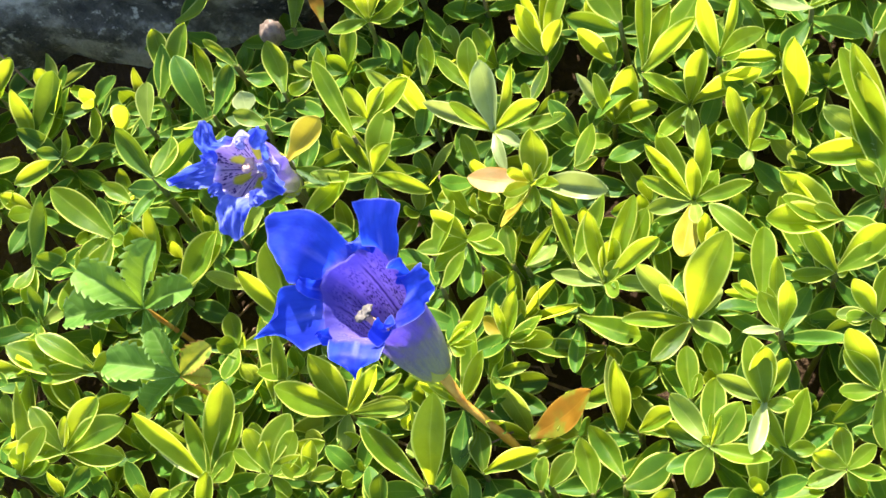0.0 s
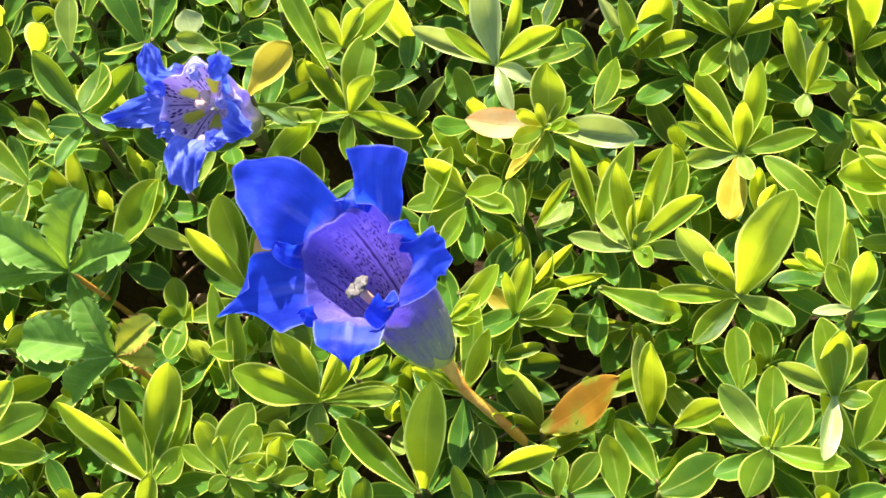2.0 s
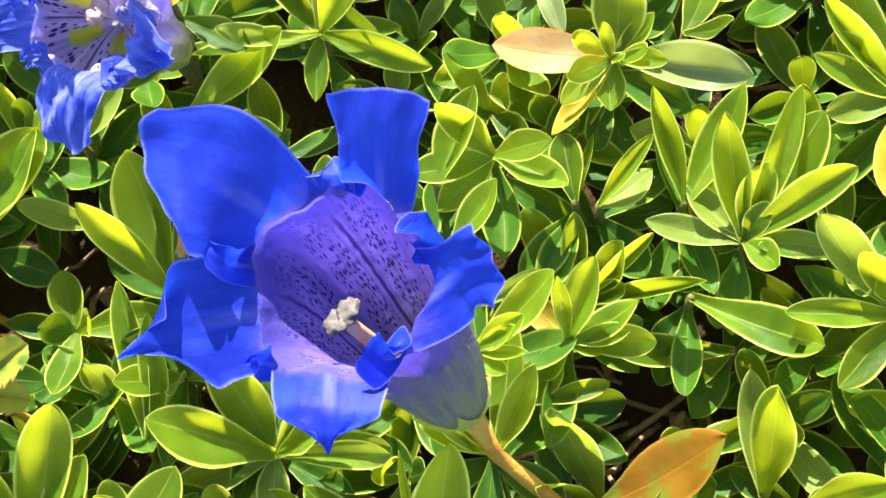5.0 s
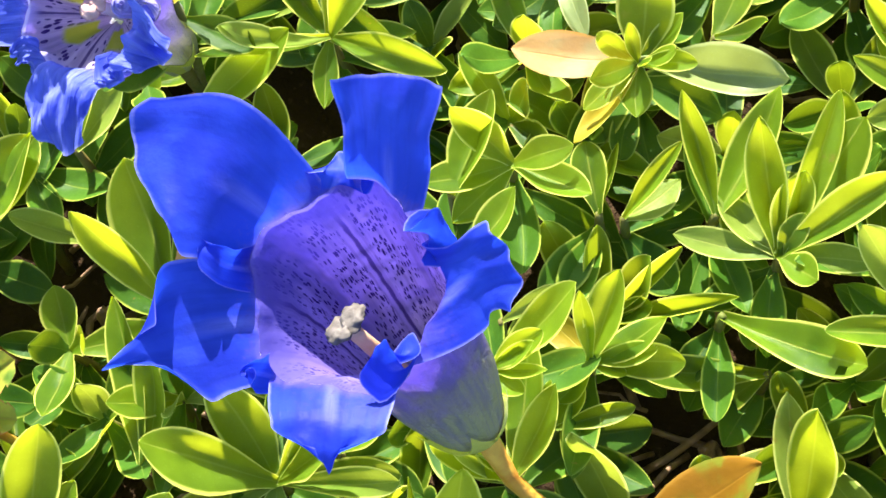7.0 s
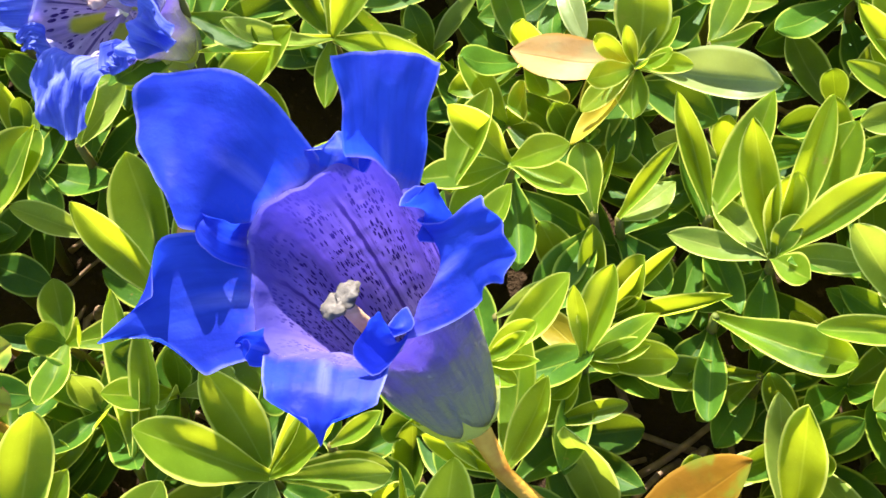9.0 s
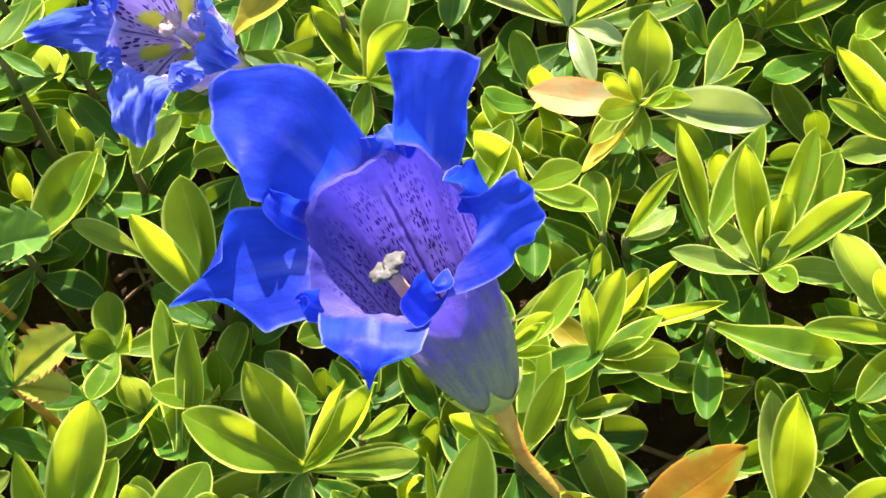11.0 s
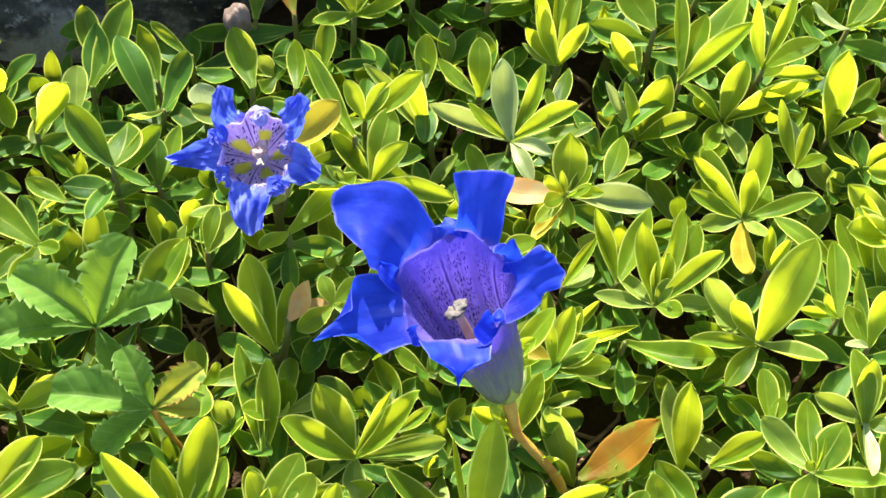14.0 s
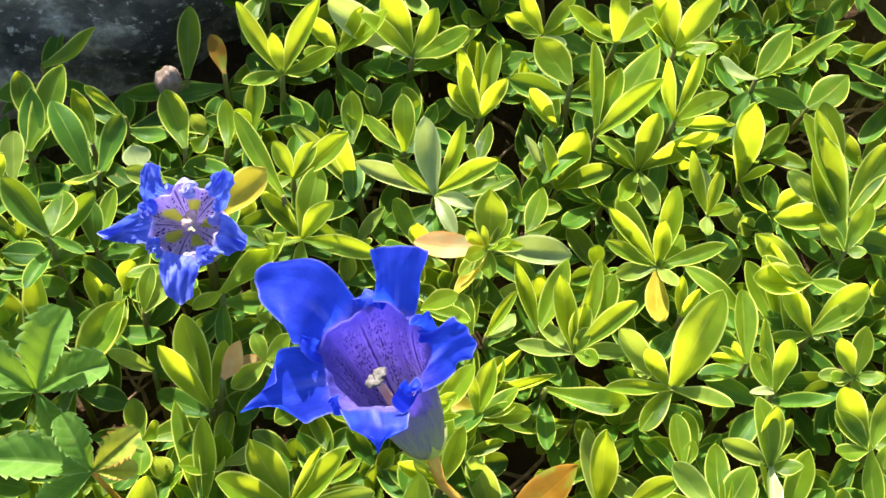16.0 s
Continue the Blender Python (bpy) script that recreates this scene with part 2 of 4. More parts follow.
def outside_material():
    """Outside of the trumpet: dull violet with greenish base and lengthwise folds."""
    m = Nodes("tube_outside")
    u, v = m.uv()
    geo = m.add("NewGeometry").outputs["Position"]
    five = m.math("ABSOLUTE", m.math("SUBTRACT", m.math("FRACT", m.math("MULTIPLY", u, 5)), 0.5))
    c = m.mix(m.step(five, 0.1, 0.35), (0.24, 0.17, 0.50), (0.13, 0.11, 0.46))
    ragged = m.math("ADD", v, m.math("MULTIPLY", m.math("SUBTRACT", m.noise(240, 4, geo), 0.5), 0.5))
    c = m.mix(m.step(ragged, 0.62, 0.34), c, (0.27, 0.24, 0.27))
    c = m.mix(m.step(ragged, 0.46, 0.18), c, (0.40, 0.42, 0.20))
    c = m.mix(m.math("MULTIPLY", m.step(m.noise(260, 4, geo), 0.5, 0.7), 0.5), c, (0.26, 0.22, 0.42))
    band = m.add("CombineXYZ")
    m.put(band.inputs[0], m.math("MULTIPLY", u, 60))
    m.put(band.inputs[1], m.math("MULTIPLY", v, 5))
    c = m.mix(m.math("MULTIPLY", m.step(m.noise(1.0, 3, band.outputs[0]), 0.45, 0.62), 0.55), c, (0.07, 0.06, 0.30))
    return m.sheet(c, m.mix(m.step(ragged, 0.70, 0.30), (0.48, 0.38, 0.92), (0.52, 0.52, 0.34)), 0.62, 0.5, m.bump(m.math("ADD", m.noise(350, 4, geo), m.math("MULTIPLY", m.noise(1200, 2, geo), 0.4)), 0.9, 0.001), 0.3)


BLUE = petal_material("petal_blue", (0.011, 0.024, 0.33), (0.019, 0.045, 0.45), (0.018, 0.070, 0.80), wrinkle=0.12, foot=(0.10, 0.085, 0.42))
BLUE_OLD = petal_material("petal_faded_blue", (0.038, 0.062, 0.40), (0.13, 0.17, 0.60), (0.07, 0.12, 0.75), (0.45, 0.46, 0.82), 1.6)
MAUVE = petal_material("petal_mauve", (0.16, 0.16, 0.46), (0.34, 0.34, 0.68), (0.36, 0.34, 0.7), (0.6, 0.58, 0.85), 1.6, (0.5, 0.42, 0.66))
THROAT = throat_material("throat_lilac", (0.25, 0.18, 0.58), (0.40, 0.31, 0.73), (0.03, 0.012, 0.15), (0.28, 0.26, 0.40))
THROAT_OLD = throat_material("throat_pale", (0.36, 0.29, 0.44), (0.52, 0.45, 0.53), (0.04, 0.02, 0.12), (0.42, 0.48, 0.03), (75, 9), 0.46, 0.16, (0.45, 0.42, 0.75))
OUTSIDE = outside_material()
STIGMA = stem_material("stigma_cream", (0.075, 0.066, 0.055), (0.125, 0.11, 0.092), 700)
STYLE = stem_material("style_tan", (0.50, 0.30, 0.14), (0.60, 0.42, 0.26), 300)
ROSE = stem_material("stigma_rose", (0.40, 0.24, 0.19), (0.50, 0.34, 0.28), 500)
PINK = stem_material("withered_pink", (0.085, 0.056, 0.040), (0.15, 0.11, 0.080), 500)
WHITE_PART = stem_material("style_white", (0.68, 0.58, 0.66), (0.80, 0.74, 0.78), 300)


# ---- helpers for meshes ----
def mesh_of(name, bm, material, smooth=True):
    for f in bm.faces:
        f.smooth = smooth
    me = bpy.data.meshes.new(name)
    bm.to_mesh(me)
    bm.free()
    me.materials.append(material)
    return me


def part(name, bm, material, parent, label=""):
    """Links a bmesh as one mesh object under a thing or a part."""
    ob = new(name, mesh_of(name, bm, material))
    ob.parent = parent
    return tagged(ob, label)


def sheet_bm(point, nu, nv, u_closed=False):
    """A grid whose corners come from point(u, v), with u and v from 0 to 1, and UVs."""
    bm = bmesh.new()
    layer = bm.loops.layers.uv.new("UVMap")
    rows = [[bm.verts.new(point(i / nu, j / nv)) for i in range(nu if u_closed else nu + 1)] for j in range(nv + 1)]
    for j in range(nv):
        for i in range(nu):
            k = (i + 1) % nu if u_closed else i + 1
            f = bm.faces.new((rows[j][i], rows[j][k], rows[j + 1][k], rows[j + 1][i]))
            for loop, (a, b) in zip(f.loops, ((i, j), (i + 1, j), (i + 1, j + 1), (i, j + 1))):
                loop[layer].uv = (a / nu, b / nv)
    return bm


def tube_bm(points, radii, sides=8):
    """A closed tube along points."""
    bm = bmesh.new()
    layer = bm.loops.layers.uv.new("UVMap")
    pts = [Vector(p) for p in points]
    rings = []
    for i, p in enumerate(pts):
        d = (pts[min(i + 1, len(pts) - 1)] - pts[max(i - 1, 0)]).normalized()
        a = d.orthogonal().normalized() if i == 0 else (a - d * a.dot(d)).normalized()
        b = d.cross(a)
        rings.append([bm.verts.new(p + (a * math.cos(t) + b * math.sin(t)) * radii[i]) for t in (2 * math.pi * k / sides for k in range(sides))])
    for r, s in zip(rings, rings[1:]):
        for k in range(sides):
            bm.faces.new((r[k], r[(k + 1) % sides], s[(k + 1) % sides], s[k]))
    bm.faces.new(rings[0][::-1])
    bm.faces.new(rings[-1])
    return bm


def bezier(a, b, c, d, n):
    a, b, c, d = map(Vector, (a, b, c, d))
    return [a * (1 - t) ** 3 + b * 3 * t * (1 - t) ** 2 + c * 3 * t * t * (1 - t) + d * t ** 3 for t in (i / n for i in range(n + 1))]


# ---- ground and stone ----
def slope(x, y):
    """Height of the leaf cushion's top over the plan."""
    s = 0.3
    return 0.0495 + 0.0622 * s * math.tanh(x / s) + 0.1358 * s * math.tanh(y / s)


def soil(x, y):
    return slope(x, y) - 0.047 + 0.006 * noise.noise((x * 30, y * 30, 0)) + 0.002 * noise.noise((x * 120, y * 120, 5))


def build_ground():
    steps = [-40, -15, -5, -2, -1, -0.6] + [-0.4 + 0.01 * i for i in range(91)] + [0.7, 1, 2, 5, 15, 40]
    bm = bmesh.new()
    grid = [[bm.verts.new((x, y, soil(x, y))) for x in steps] for y in steps]
    for a, b in zip(grid, grid[1:]):
        for i in range(len(steps) - 1):
            bm.faces.new((a[i], a[i + 1], b[i + 1], b[i]))
    ob = new("ground", mesh_of("ground", bm, EARTH))
    tagged(ob, "dark brown crumbly garden earth under the plants", "ground", kind="structure")


build_ground()


def build_stone(name, size, where, turn, seed, label):
    """A rough block, worn round at its edges."""
    bm = bmesh.new()
    bmesh.ops.create_cube(bm, size=2)
    bmesh.ops.subdivide_edges(bm, edges=bm.edges[:], cuts=22, use_grid_fill=True)
    for v in bm.verts:
        p = v.co.copy()
        q = Vector([math.copysign(abs(c) ** 0.9, c) for c in p])
        q = q * (1 - 0.10 * (q.length / 1.73) ** 6)
        q = Vector([q[i] * size[i] for i in range(3)])
        d = 0.020 * noise.fractal(q * 9 + Vector((seed, 0, 0)), 0.9, 2.1, 5) + 0.004 * noise.noise(q * 90)
        v.co = q + p.normalized() * d
    ob = new(name, mesh_of(name, bm, STONE))
    ob.matrix_basis = pose(*where, *turn)
    tagged(ob, label, "stone")


build_stone("garden_stone", (0.17, 0.11, 0.050), (-0.20, 0.238, 0.030), (0, 0, 4), 3, "dark grey rough stone lying behind the plants")
build_stone("garden_stone", (0.07, 0.06, 0.03), (0.005, 0.218, 0.040), (0, 0, -12), 11, "dark grey rough stone lying behind the plants")


# ---- leaves ----
def leaf_mesh(name, bend, fold, broad, wave, hook, sickle, twist, tip, seed, material, bitten=False):
    """A leaf of length 1 along +y and width 1, upper face towards +z. bend: arch of the midrib; fold: how far the halves stand up beside it;
    broad: where along it the leaf is broadest; hook: its end bent down; sickle: sideways sweep; twist: degrees; tip: how pointed it ends."""
    def form(s, v):
        if v < broad:
            w = 0.22 + 0.78 * math.sin(math.pi / 2 * (v / broad)) ** 1.4
        else:
            w = max(0.0, 1 - ((v - broad) / (1 - broad)) ** 2.3) ** tip
        w *= 0.5 * (1 + 0.05 * noise.noise((v * 3, seed, s)))
        x = math.copysign(abs(s) ** 0.85, s) * w
        rise = 1.4 * fold * abs(x) ** 1.3 * (1 - 0.5 * v * v)
        rim = max(0.0, abs(s) - 0.82) / 0.18
        rise -= 0.006 * rim * rim
        rise += 0.5 * wave * noise.noise((v * 3.0, s * 1.0, seed * 7.3))
        t = radians(twist) * v
        x, rise = x * math.cos(t) - rise * math.sin(t), x * math.sin(t) + rise * math.cos(t)
        rise += bend * math.sin(math.pi * v) - hook * (max(0.0, v - 0.35) ** 2 - 0.4225 * v)
        return (x + sickle * math.sin(math.pi * v), v, rise)
    bm = sheet_bm(lambda u, v: form(2 * u - 1, 1 - (1 - v) ** 1.7), 8, 13)
    if bitten:
        bm.faces.ensure_lookup_table()
        bmesh.ops.delete(bm, geom=[bm.faces[8 * 8 + 5], bm.faces[8 * 8 + 6]], context="FACES")
    bmesh.ops.remove_doubles(bm, verts=bm.verts[:], dist=1e-4)
    return mesh_of(name, bm, material)


SHAPES = ((-0.05, 0.16, 0.56, 0.05, -0.05, 0.0, 0, 0.78), (-0.09, 0.28, 0.52, 0.06, -0.15, 0.05, 10, 0.88), (-0.12, 0.14, 0.62, 0.07, 0.05, -0.04, -8, 0.68), (0.03, 0.12, 0.58, 0.05, 0.25, 0.03, -12, 0.73),
          (-0.07, 0.34, 0.55, 0.05, -0.2, -0.04, 8, 0.83), (-0.11, 0.22, 0.6, 0.07, -0.2, 0.04, 12, 0.73), (-0.04, 0.24, 0.62, 0.06, 0.15, -0.02, -6, 0.62), (-0.1, 0.1, 0.5, 0.08, 0.1, 0.06, 16, 0.94),
          (-0.06, 0.3, 0.58, 0.06, -0.1, -0.06, -16, 0.78), (-0.08, 0.08, 0.63, 0.09, 0.0, 0.02, 5, 0.62))
LEAVES = {k: [leaf_mesh("leaf_" + k, *form, i, SKINS[k]) for i, form in enumerate(SHAPES)] for k in "gdyopbw"}
LEAVES["h"] = [leaf_mesh("leaf_bitten", *form, i, GREEN, True) for i, form in enumerate(SHAPES)]
rnd = random.Random(7)
UP = Vector((-0.0615, -0.1343, 0.989))


def place_leaf(parent, base, az, el, length, width, skin, roll=0.0, shape=None):
    """One leaf under its shoot, from the base point, in the shoot's own axes."""
    a, e = radians(az), radians(el)
    d = Vector((math.cos(a) * math.cos(e), math.sin(a) * math.cos(e), math.sin(e)))
    up = UP if el < 70 else Vector((-math.cos(a), -math.sin(a), 0.3))
    side = d.cross(up).normalized()
    n = side.cross(d)
    turn = Matrix.Rotation(radians(roll), 3, d)
    side, n = turn @ side, turn @ n
    if shape is None:
        shape = 7 if width > 0.55 * length else rnd.randrange(len(SHAPES))
    ob = new("leaf", LEAVES[skin][shape])
    ob.parent = parent
    ob.matrix_basis = Matrix(((side.x * width, d.x * length, n.x * length, base[0]), (side.y * width, d.y * length, n.y * length, base[1]),
                              (side.z * width, d.z * length, n.z * length, base[2]), (0, 0, 0, 1)))
    return ob


LABELS = {"o": "leafy gentian shoot with some tan withered leaves in the green cushion", "y": "leafy gentian shoot with a yellowing lower leaf",
          "p": "bright green gentian shoot with some undersides and sun-glared leaves coloured pale", "g": "glossy bright green gentian shoot growing in a dense cushion"}
SHOOTS = []


def shoot(x, y, z, leaves, under=5, young=0):
    """A gentian shoot with its crown at (x, y, z). leaves: azimuth, elevation (degrees), length and breadth (mm), skin. under: leaves lower on its
    stem; young: small ones in its heart."""
    ob = new("gentian_shoot")
    foot = Vector((x + rnd.uniform(-0.008, 0.008), y - 0.006 + rnd.uniform(-0.008, 0.008), 0))
    foot.z = soil(foot.x, foot.y)
    ob.location = foot
    top = Vector((x, y, z)) - foot
    pts = bezier((0, 0, -0.002), (0, 0, top.z * 0.4), top - Vector((0, 0, top.z * 0.4)), top, 6)
    part("stem", tube_bm(pts, [0.0013, 0.0012, 0.0012, 0.0011, 0.0011, 0.001, 0.0008], 6), STEM, ob)
    kinds = {skin for *_, skin in leaves}
    kind = "o" if kinds & {"o", "b"} else "y" if "y" in kinds else "p" if kinds & {"p", "w"} else "g"
    tagged(ob, LABELS[kind], "plant", group="gentian shoots")
    for az, el, mm, wide, skin in leaves:
        place_leaf(ob, top, az, el, min(mm, 37) / 1000, wide / 1000, skin, rnd.uniform(-12, 12))
    turn = rnd.uniform(0, 360)
    for k in range(young):
        place_leaf(ob, top, turn + 180 * k + 50 * (k // 2), 62 - 6 * k, 0.0075 + 0.0012 * k, 0.0030 + 0.0004 * k, "g", rnd.uniform(-10, 10))
    # Lower leaves take the darker copy, which carries the shade under the crown.
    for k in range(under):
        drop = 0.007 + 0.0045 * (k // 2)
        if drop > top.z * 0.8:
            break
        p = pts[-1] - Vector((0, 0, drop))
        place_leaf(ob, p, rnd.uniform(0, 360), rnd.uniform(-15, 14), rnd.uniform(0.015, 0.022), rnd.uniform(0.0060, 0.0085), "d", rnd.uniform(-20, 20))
    SHOOTS.append((x, y))
    return ob

# Left-hand shoots alternate g with d, so part of their shade is coloured in.
shoot(0.0364, -0.0677, 0.0328, [(100, 22, 18.4, 8.6, 'g')])
shoot(0.0194, -0.0660, 0.0320, [(79, 27, 11.4, 4.7, 'g')])
shoot(0.0469, -0.0660, 0.0337, [(23, 27, 20.7, 11.7, 'g')])
shoot(0.0226, -0.0647, 0.0324, [(46, 27, 13.9, 7.0, 'g')])
shoot(-0.0192, -0.0632, 0.0299, [(97, 28, 29.3, 2.0, 'g')])
shoot(-0.0200, -0.0631, 0.0299, [(136, 11, 30.2, 8.7, 'g')])
shoot(0.0464, -0.0629, 0.0341, [(122, 7, 20.1, 7.9, 'g')])
shoot(-0.0175, -0.0625, 0.0301, [(77, 46, 35.3, 10.5, 'g')])
shoot(0.0007, -0.0593, 0.0317, [(14, 23, 21.7, 6.5, 'g'), (97, 3, 14.5, 7.9, 'g')])
shoot(0.0747, -0.0592, 0.0529, [(124, 4, 20.5, 7.4, 'p'), (83, 5, 21.6, 7.8, 'g'), (50, 18, 16.8, 10.1, 'g'), (-22, 26, 21.4, 6.8, 'g'), (-120, -12, 14.0, 9.1, 'g'), (128, 29, 4.2, 3.4, 'g'), (66, 26, 10.3, 1.8, 'g'), (83, 16, 10.6, 1.9, 'g')])
shoot(-0.0977, -0.0575, 0.0263, [(138, 45, 39.1, 7.8, 'g'), (75, 27, 35.7, 10.4, 'g'), (108, 24, 25.7, 8.1, 'g'), (61, 15, 26.5, 9.4, 'g'), (32, 27, 16.1, 9.5, 'g'), (143, 15, 27.9, 7.3, 'w')])
shoot(0.0522, -0.0481, 0.0345, [(6, 55, 21.0, 7.0, 'g'), (-10, 34, 19.7, 5.5, 'g'), (23, -12, 6.8, 4.8, 'g')])
shoot(0.0917, -0.0468, 0.0556, [(150, 14, 16.7, 6.2, 'p'), (87, 46, 19.2, 8.5, 'g'), (102, 37, 21.7, 9.3, 'g'), (-16, 26, 9.8, 5.5, 'g'), (-107, 20, 19.9, 6.0, 'w'), (56, 26, 15.4, 5.5, 'g')])
shoot(0.0456, -0.0455, 0.0275, [(95, 26, 25.2, 7.3, 'p'), (88, 55, 28.9, 8.6, 'g')])
shoot(0.0154, -0.0464, 0.0273, [(25, 32, 29.0, 12.5, 'b')], 0)
shoot(0.0153, -0.0450, 0.0184, [(10, 46, 21.1, 8.0, 'g'), (178, 61, 26.1, 4.7, 'g'), (123, 56, 30.9, 8.6, 'p')])
shoot(0.0692, -0.0410, 0.0444, [(91, 19, 16.6, 7.2, 'g'), (60, 33, 9.0, 4.4, 'g')])
shoot(-0.0054, -0.0384, 0.0410, [(163, 66, 20.2, 3.3, 'p')])
shoot(-0.0036, -0.0373, 0.0412, [(68, 20, 17.7, 5.2, 'g')])
shoot(-0.0489, -0.0349, 0.0267, [(169, 42, 28.5, 10.2, 'g'), (122, 38, 25.0, 10.4, 'g'), (22, 55, 32.7, 9.5, 'g'), (-2, 21, 26.1, 7.1, 'p'), (-162, -11, 25.8, 7.4, 'p'), (-93, -12, 13.5, 6.8, 'p'), (47, 52, 24.6, 3.4, 'g'), (-7, 31, 29.1, 5.3, 'p')])
shoot(-0.0746, -0.0330, 0.0257, [(85, 29, 28.3, 7.8, 'g'), (101, 13, 34.5, 6.7, 'g')])
shoot(-0.0364, -0.0310, 0.0333, [(26, 28, 12.4, 4.0, 'g')])
shoot(0.0031, -0.0280, 0.0362, [(12, 11, 14.7, 4.0, 'g'), (60, 26, 10.5, 5.6, 'g')])
shoot(0.0982, -0.0243, 0.0577, [(89, 20, 22.6, 5.7, 'g'), (71, 58, 18.8, 6.3, 'g'), (118, 26, 13.7, 6.4, 'g'), (105, 31, 13.9, 3.2, 'g'), (-161, 40, 16.2, 3.1, 'w')])
shoot(0.0419, -0.0173, 0.0297, [(-179, 16, 25.4, 6.8, 'g'), (-152, -33, 15.2, 5.0, 'g')])
shoot(0.0711, -0.0153, 0.0455, [(55, 51, 36.1, 12.4, 'g'), (136, 31, 26.0, 7.2, 'p'), (135, 43, 17.1, 5.6, 'g'), (-54, 45, 26.5, 7.4, 'p'), (-135, 4, 19.1, 7.2, 'g'), (30, 45, 16.8, 4.0, 'w'), (-180, 12, 22.8, 5.6, 'g')])
shoot(0.0935, -0.0126, 0.0542, [(84, 17, 23.2, 8.3, 'g'), (155, 53, 11.9, 2.9, 'g'), (158, 27, 11.2, 4.5, 'g'), (167, 11, 12.0, 2.9, 'g')])
shoot(-0.0057, -0.0105, 0.0447, [(28, 13, 12.2, 3.5, 'p')])
shoot(0.0335, -0.0084, 0.0375, [(-32, 29, 28.9, 8.2, 'h')])
shoot(0.0123, -0.0067, 0.0289, [(121, 26, 22.3, 7.5, 'g'), (42, 51, 18.4, 7.4, 'g'), (74, 50, 10.0, 4.6, 'g'), (8, 45, 12.4, 4.6, 'g'), (95, -44, 24.1, 2.5, 'g'), (34, 40, 22.5, 3.3, 'g'), (-3, 38, 29.5, 4.5, 'g'), (92, 38, 19.5, 5.0, 'g')])
shoot(0.1123, -0.0026, 0.0466, [(114, 21, 28.5, 9.4, 'g'), (82, 26, 23.3, 7.7, 'g')])
shoot(-0.0702, -0.0016, 0.0295, [(139, 49, 28.5, 7.3, 'g'), (105, 30, 30.5, 10.1, 'g'), (72, 35, 21.6, 4.7, 'g')])
shoot(-0.0873, 0.0135, 0.0279, [(176, 46, 18.5, 6.0, 'p')], 0)
shoot(0.0436, 0.0009, 0.0425, [(-13, 17, 17.2, 4.9, 'p'), (71, 41, 16.5, 6.9, 'g'), (101, 39, 26.0, 7.3, 'g'), (67, 22, 31.1, 6.7, 'g'), (55, 21, 28.5, 10.0, 'g'), (24, 37, 25.8, 6.8, 'g'), (54, 41, 9.3, 4.9, 'g'), (130, 4, 15.6, 6.0, 'p'), (-59, 44, 12.5, 5.6, 'g'), (166, 2, 19.0, 5.8, 'p')])
shoot(-0.0117, 0.0018, 0.0460, [(48, 27, 15.1, 7.1, 'g')])
shoot(0.0968, 0.0031, 0.0557, [(139, 14, 24.3, 6.9, 'g')])
shoot(0.0771, 0.0057, 0.0521, [(88, 43, 13.6, 4.6, 'g'), (41, 65, 12.7, 3.6, 'g')])
shoot(0.0330, 0.0089, 0.0433, [(107, 32, 23.5, 5.0, 'g'), (60, 23, 25.4, 8.4, 'g'), (62, 5, 10.7, 5.0, 'g')])
shoot(0.0166, 0.0092, 0.0423, [(35, -3, 13.1, 7.0, 'p'), (46, 30, 17.6, 4.1, 'g')])
shoot(-0.1106, 0.0093, 0.0379, [(50, 18, 26.3, 11.9, 'g'), (47, 26, 27.6, 9.1, 'g')])
shoot(0.0121, 0.0102, 0.0421, [(99, 13, 13.8, 6.7, 'g'), (73, 10, 14.0, 2.0, 'g')])
shoot(-0.0145, 0.0129, 0.0474, [(65, 22, 20.4, 8.4, 'g')])
shoot(0.0741, 0.0248, 0.0512, [(-103, 6, 21.4, 8.5, 'y'), (-86, 39, 16.7, 4.9, 'p'), (72, 48, 27.1, 7.4, 'g'), (115, 17, 25.9, 7.2, 'g'), (130, 23, 25.1, 5.1, 'g'), (135, 17, 17.9, 5.1, 'g'), (86, 59, 17.1, 5.8, 'g'), (43, 25, 13.2, 8.5, 'g'), (-5, 37, 23.9, 6.0, 'g'), (154, 14, 19.3, 5.4, 'g'), (-171, 8, 15.4, 5.8, 'p')])
shoot(0.0203, 0.0365, 0.0502, [(85, 44, 19.5, 11.0, 'g'), (168, -4, 24.0, 9.6, 'o'), (-13, 6, 27.0, 8.4, 'w'), (-133, -17, 18.9, 5.8, 'y'), (-24, 34, 12.9, 4.1, 'g'), (-95, -10, 10.4, 6.7, 'g'), (-142, -10, 13.3, 5.0, 'g')], young=6)
shoot(0.0936, 0.0405, 0.0549, [(110, 42, 22.5, 6.2, 'g'), (67, 38, 14.7, 4.9, 'g'), (87, 17, 16.0, 4.9, 'w'), (-28, 55, 11.9, 3.8, 'g'), (-107, 10, 9.0, 5.0, 'p')])
shoot(0.0348, 0.0429, 0.0468, [(64, 21, 16.4, 7.3, 'g'), (-17, 49, 12.8, 4.7, 'g')])
shoot(-0.1145, 0.0442, 0.0630, [(127, 26, 22.2, 9.4, 'd'), (77, -10, 18.5, 12.2, 'g'), (-27, -12, 12.4, 3.7, 'd')])
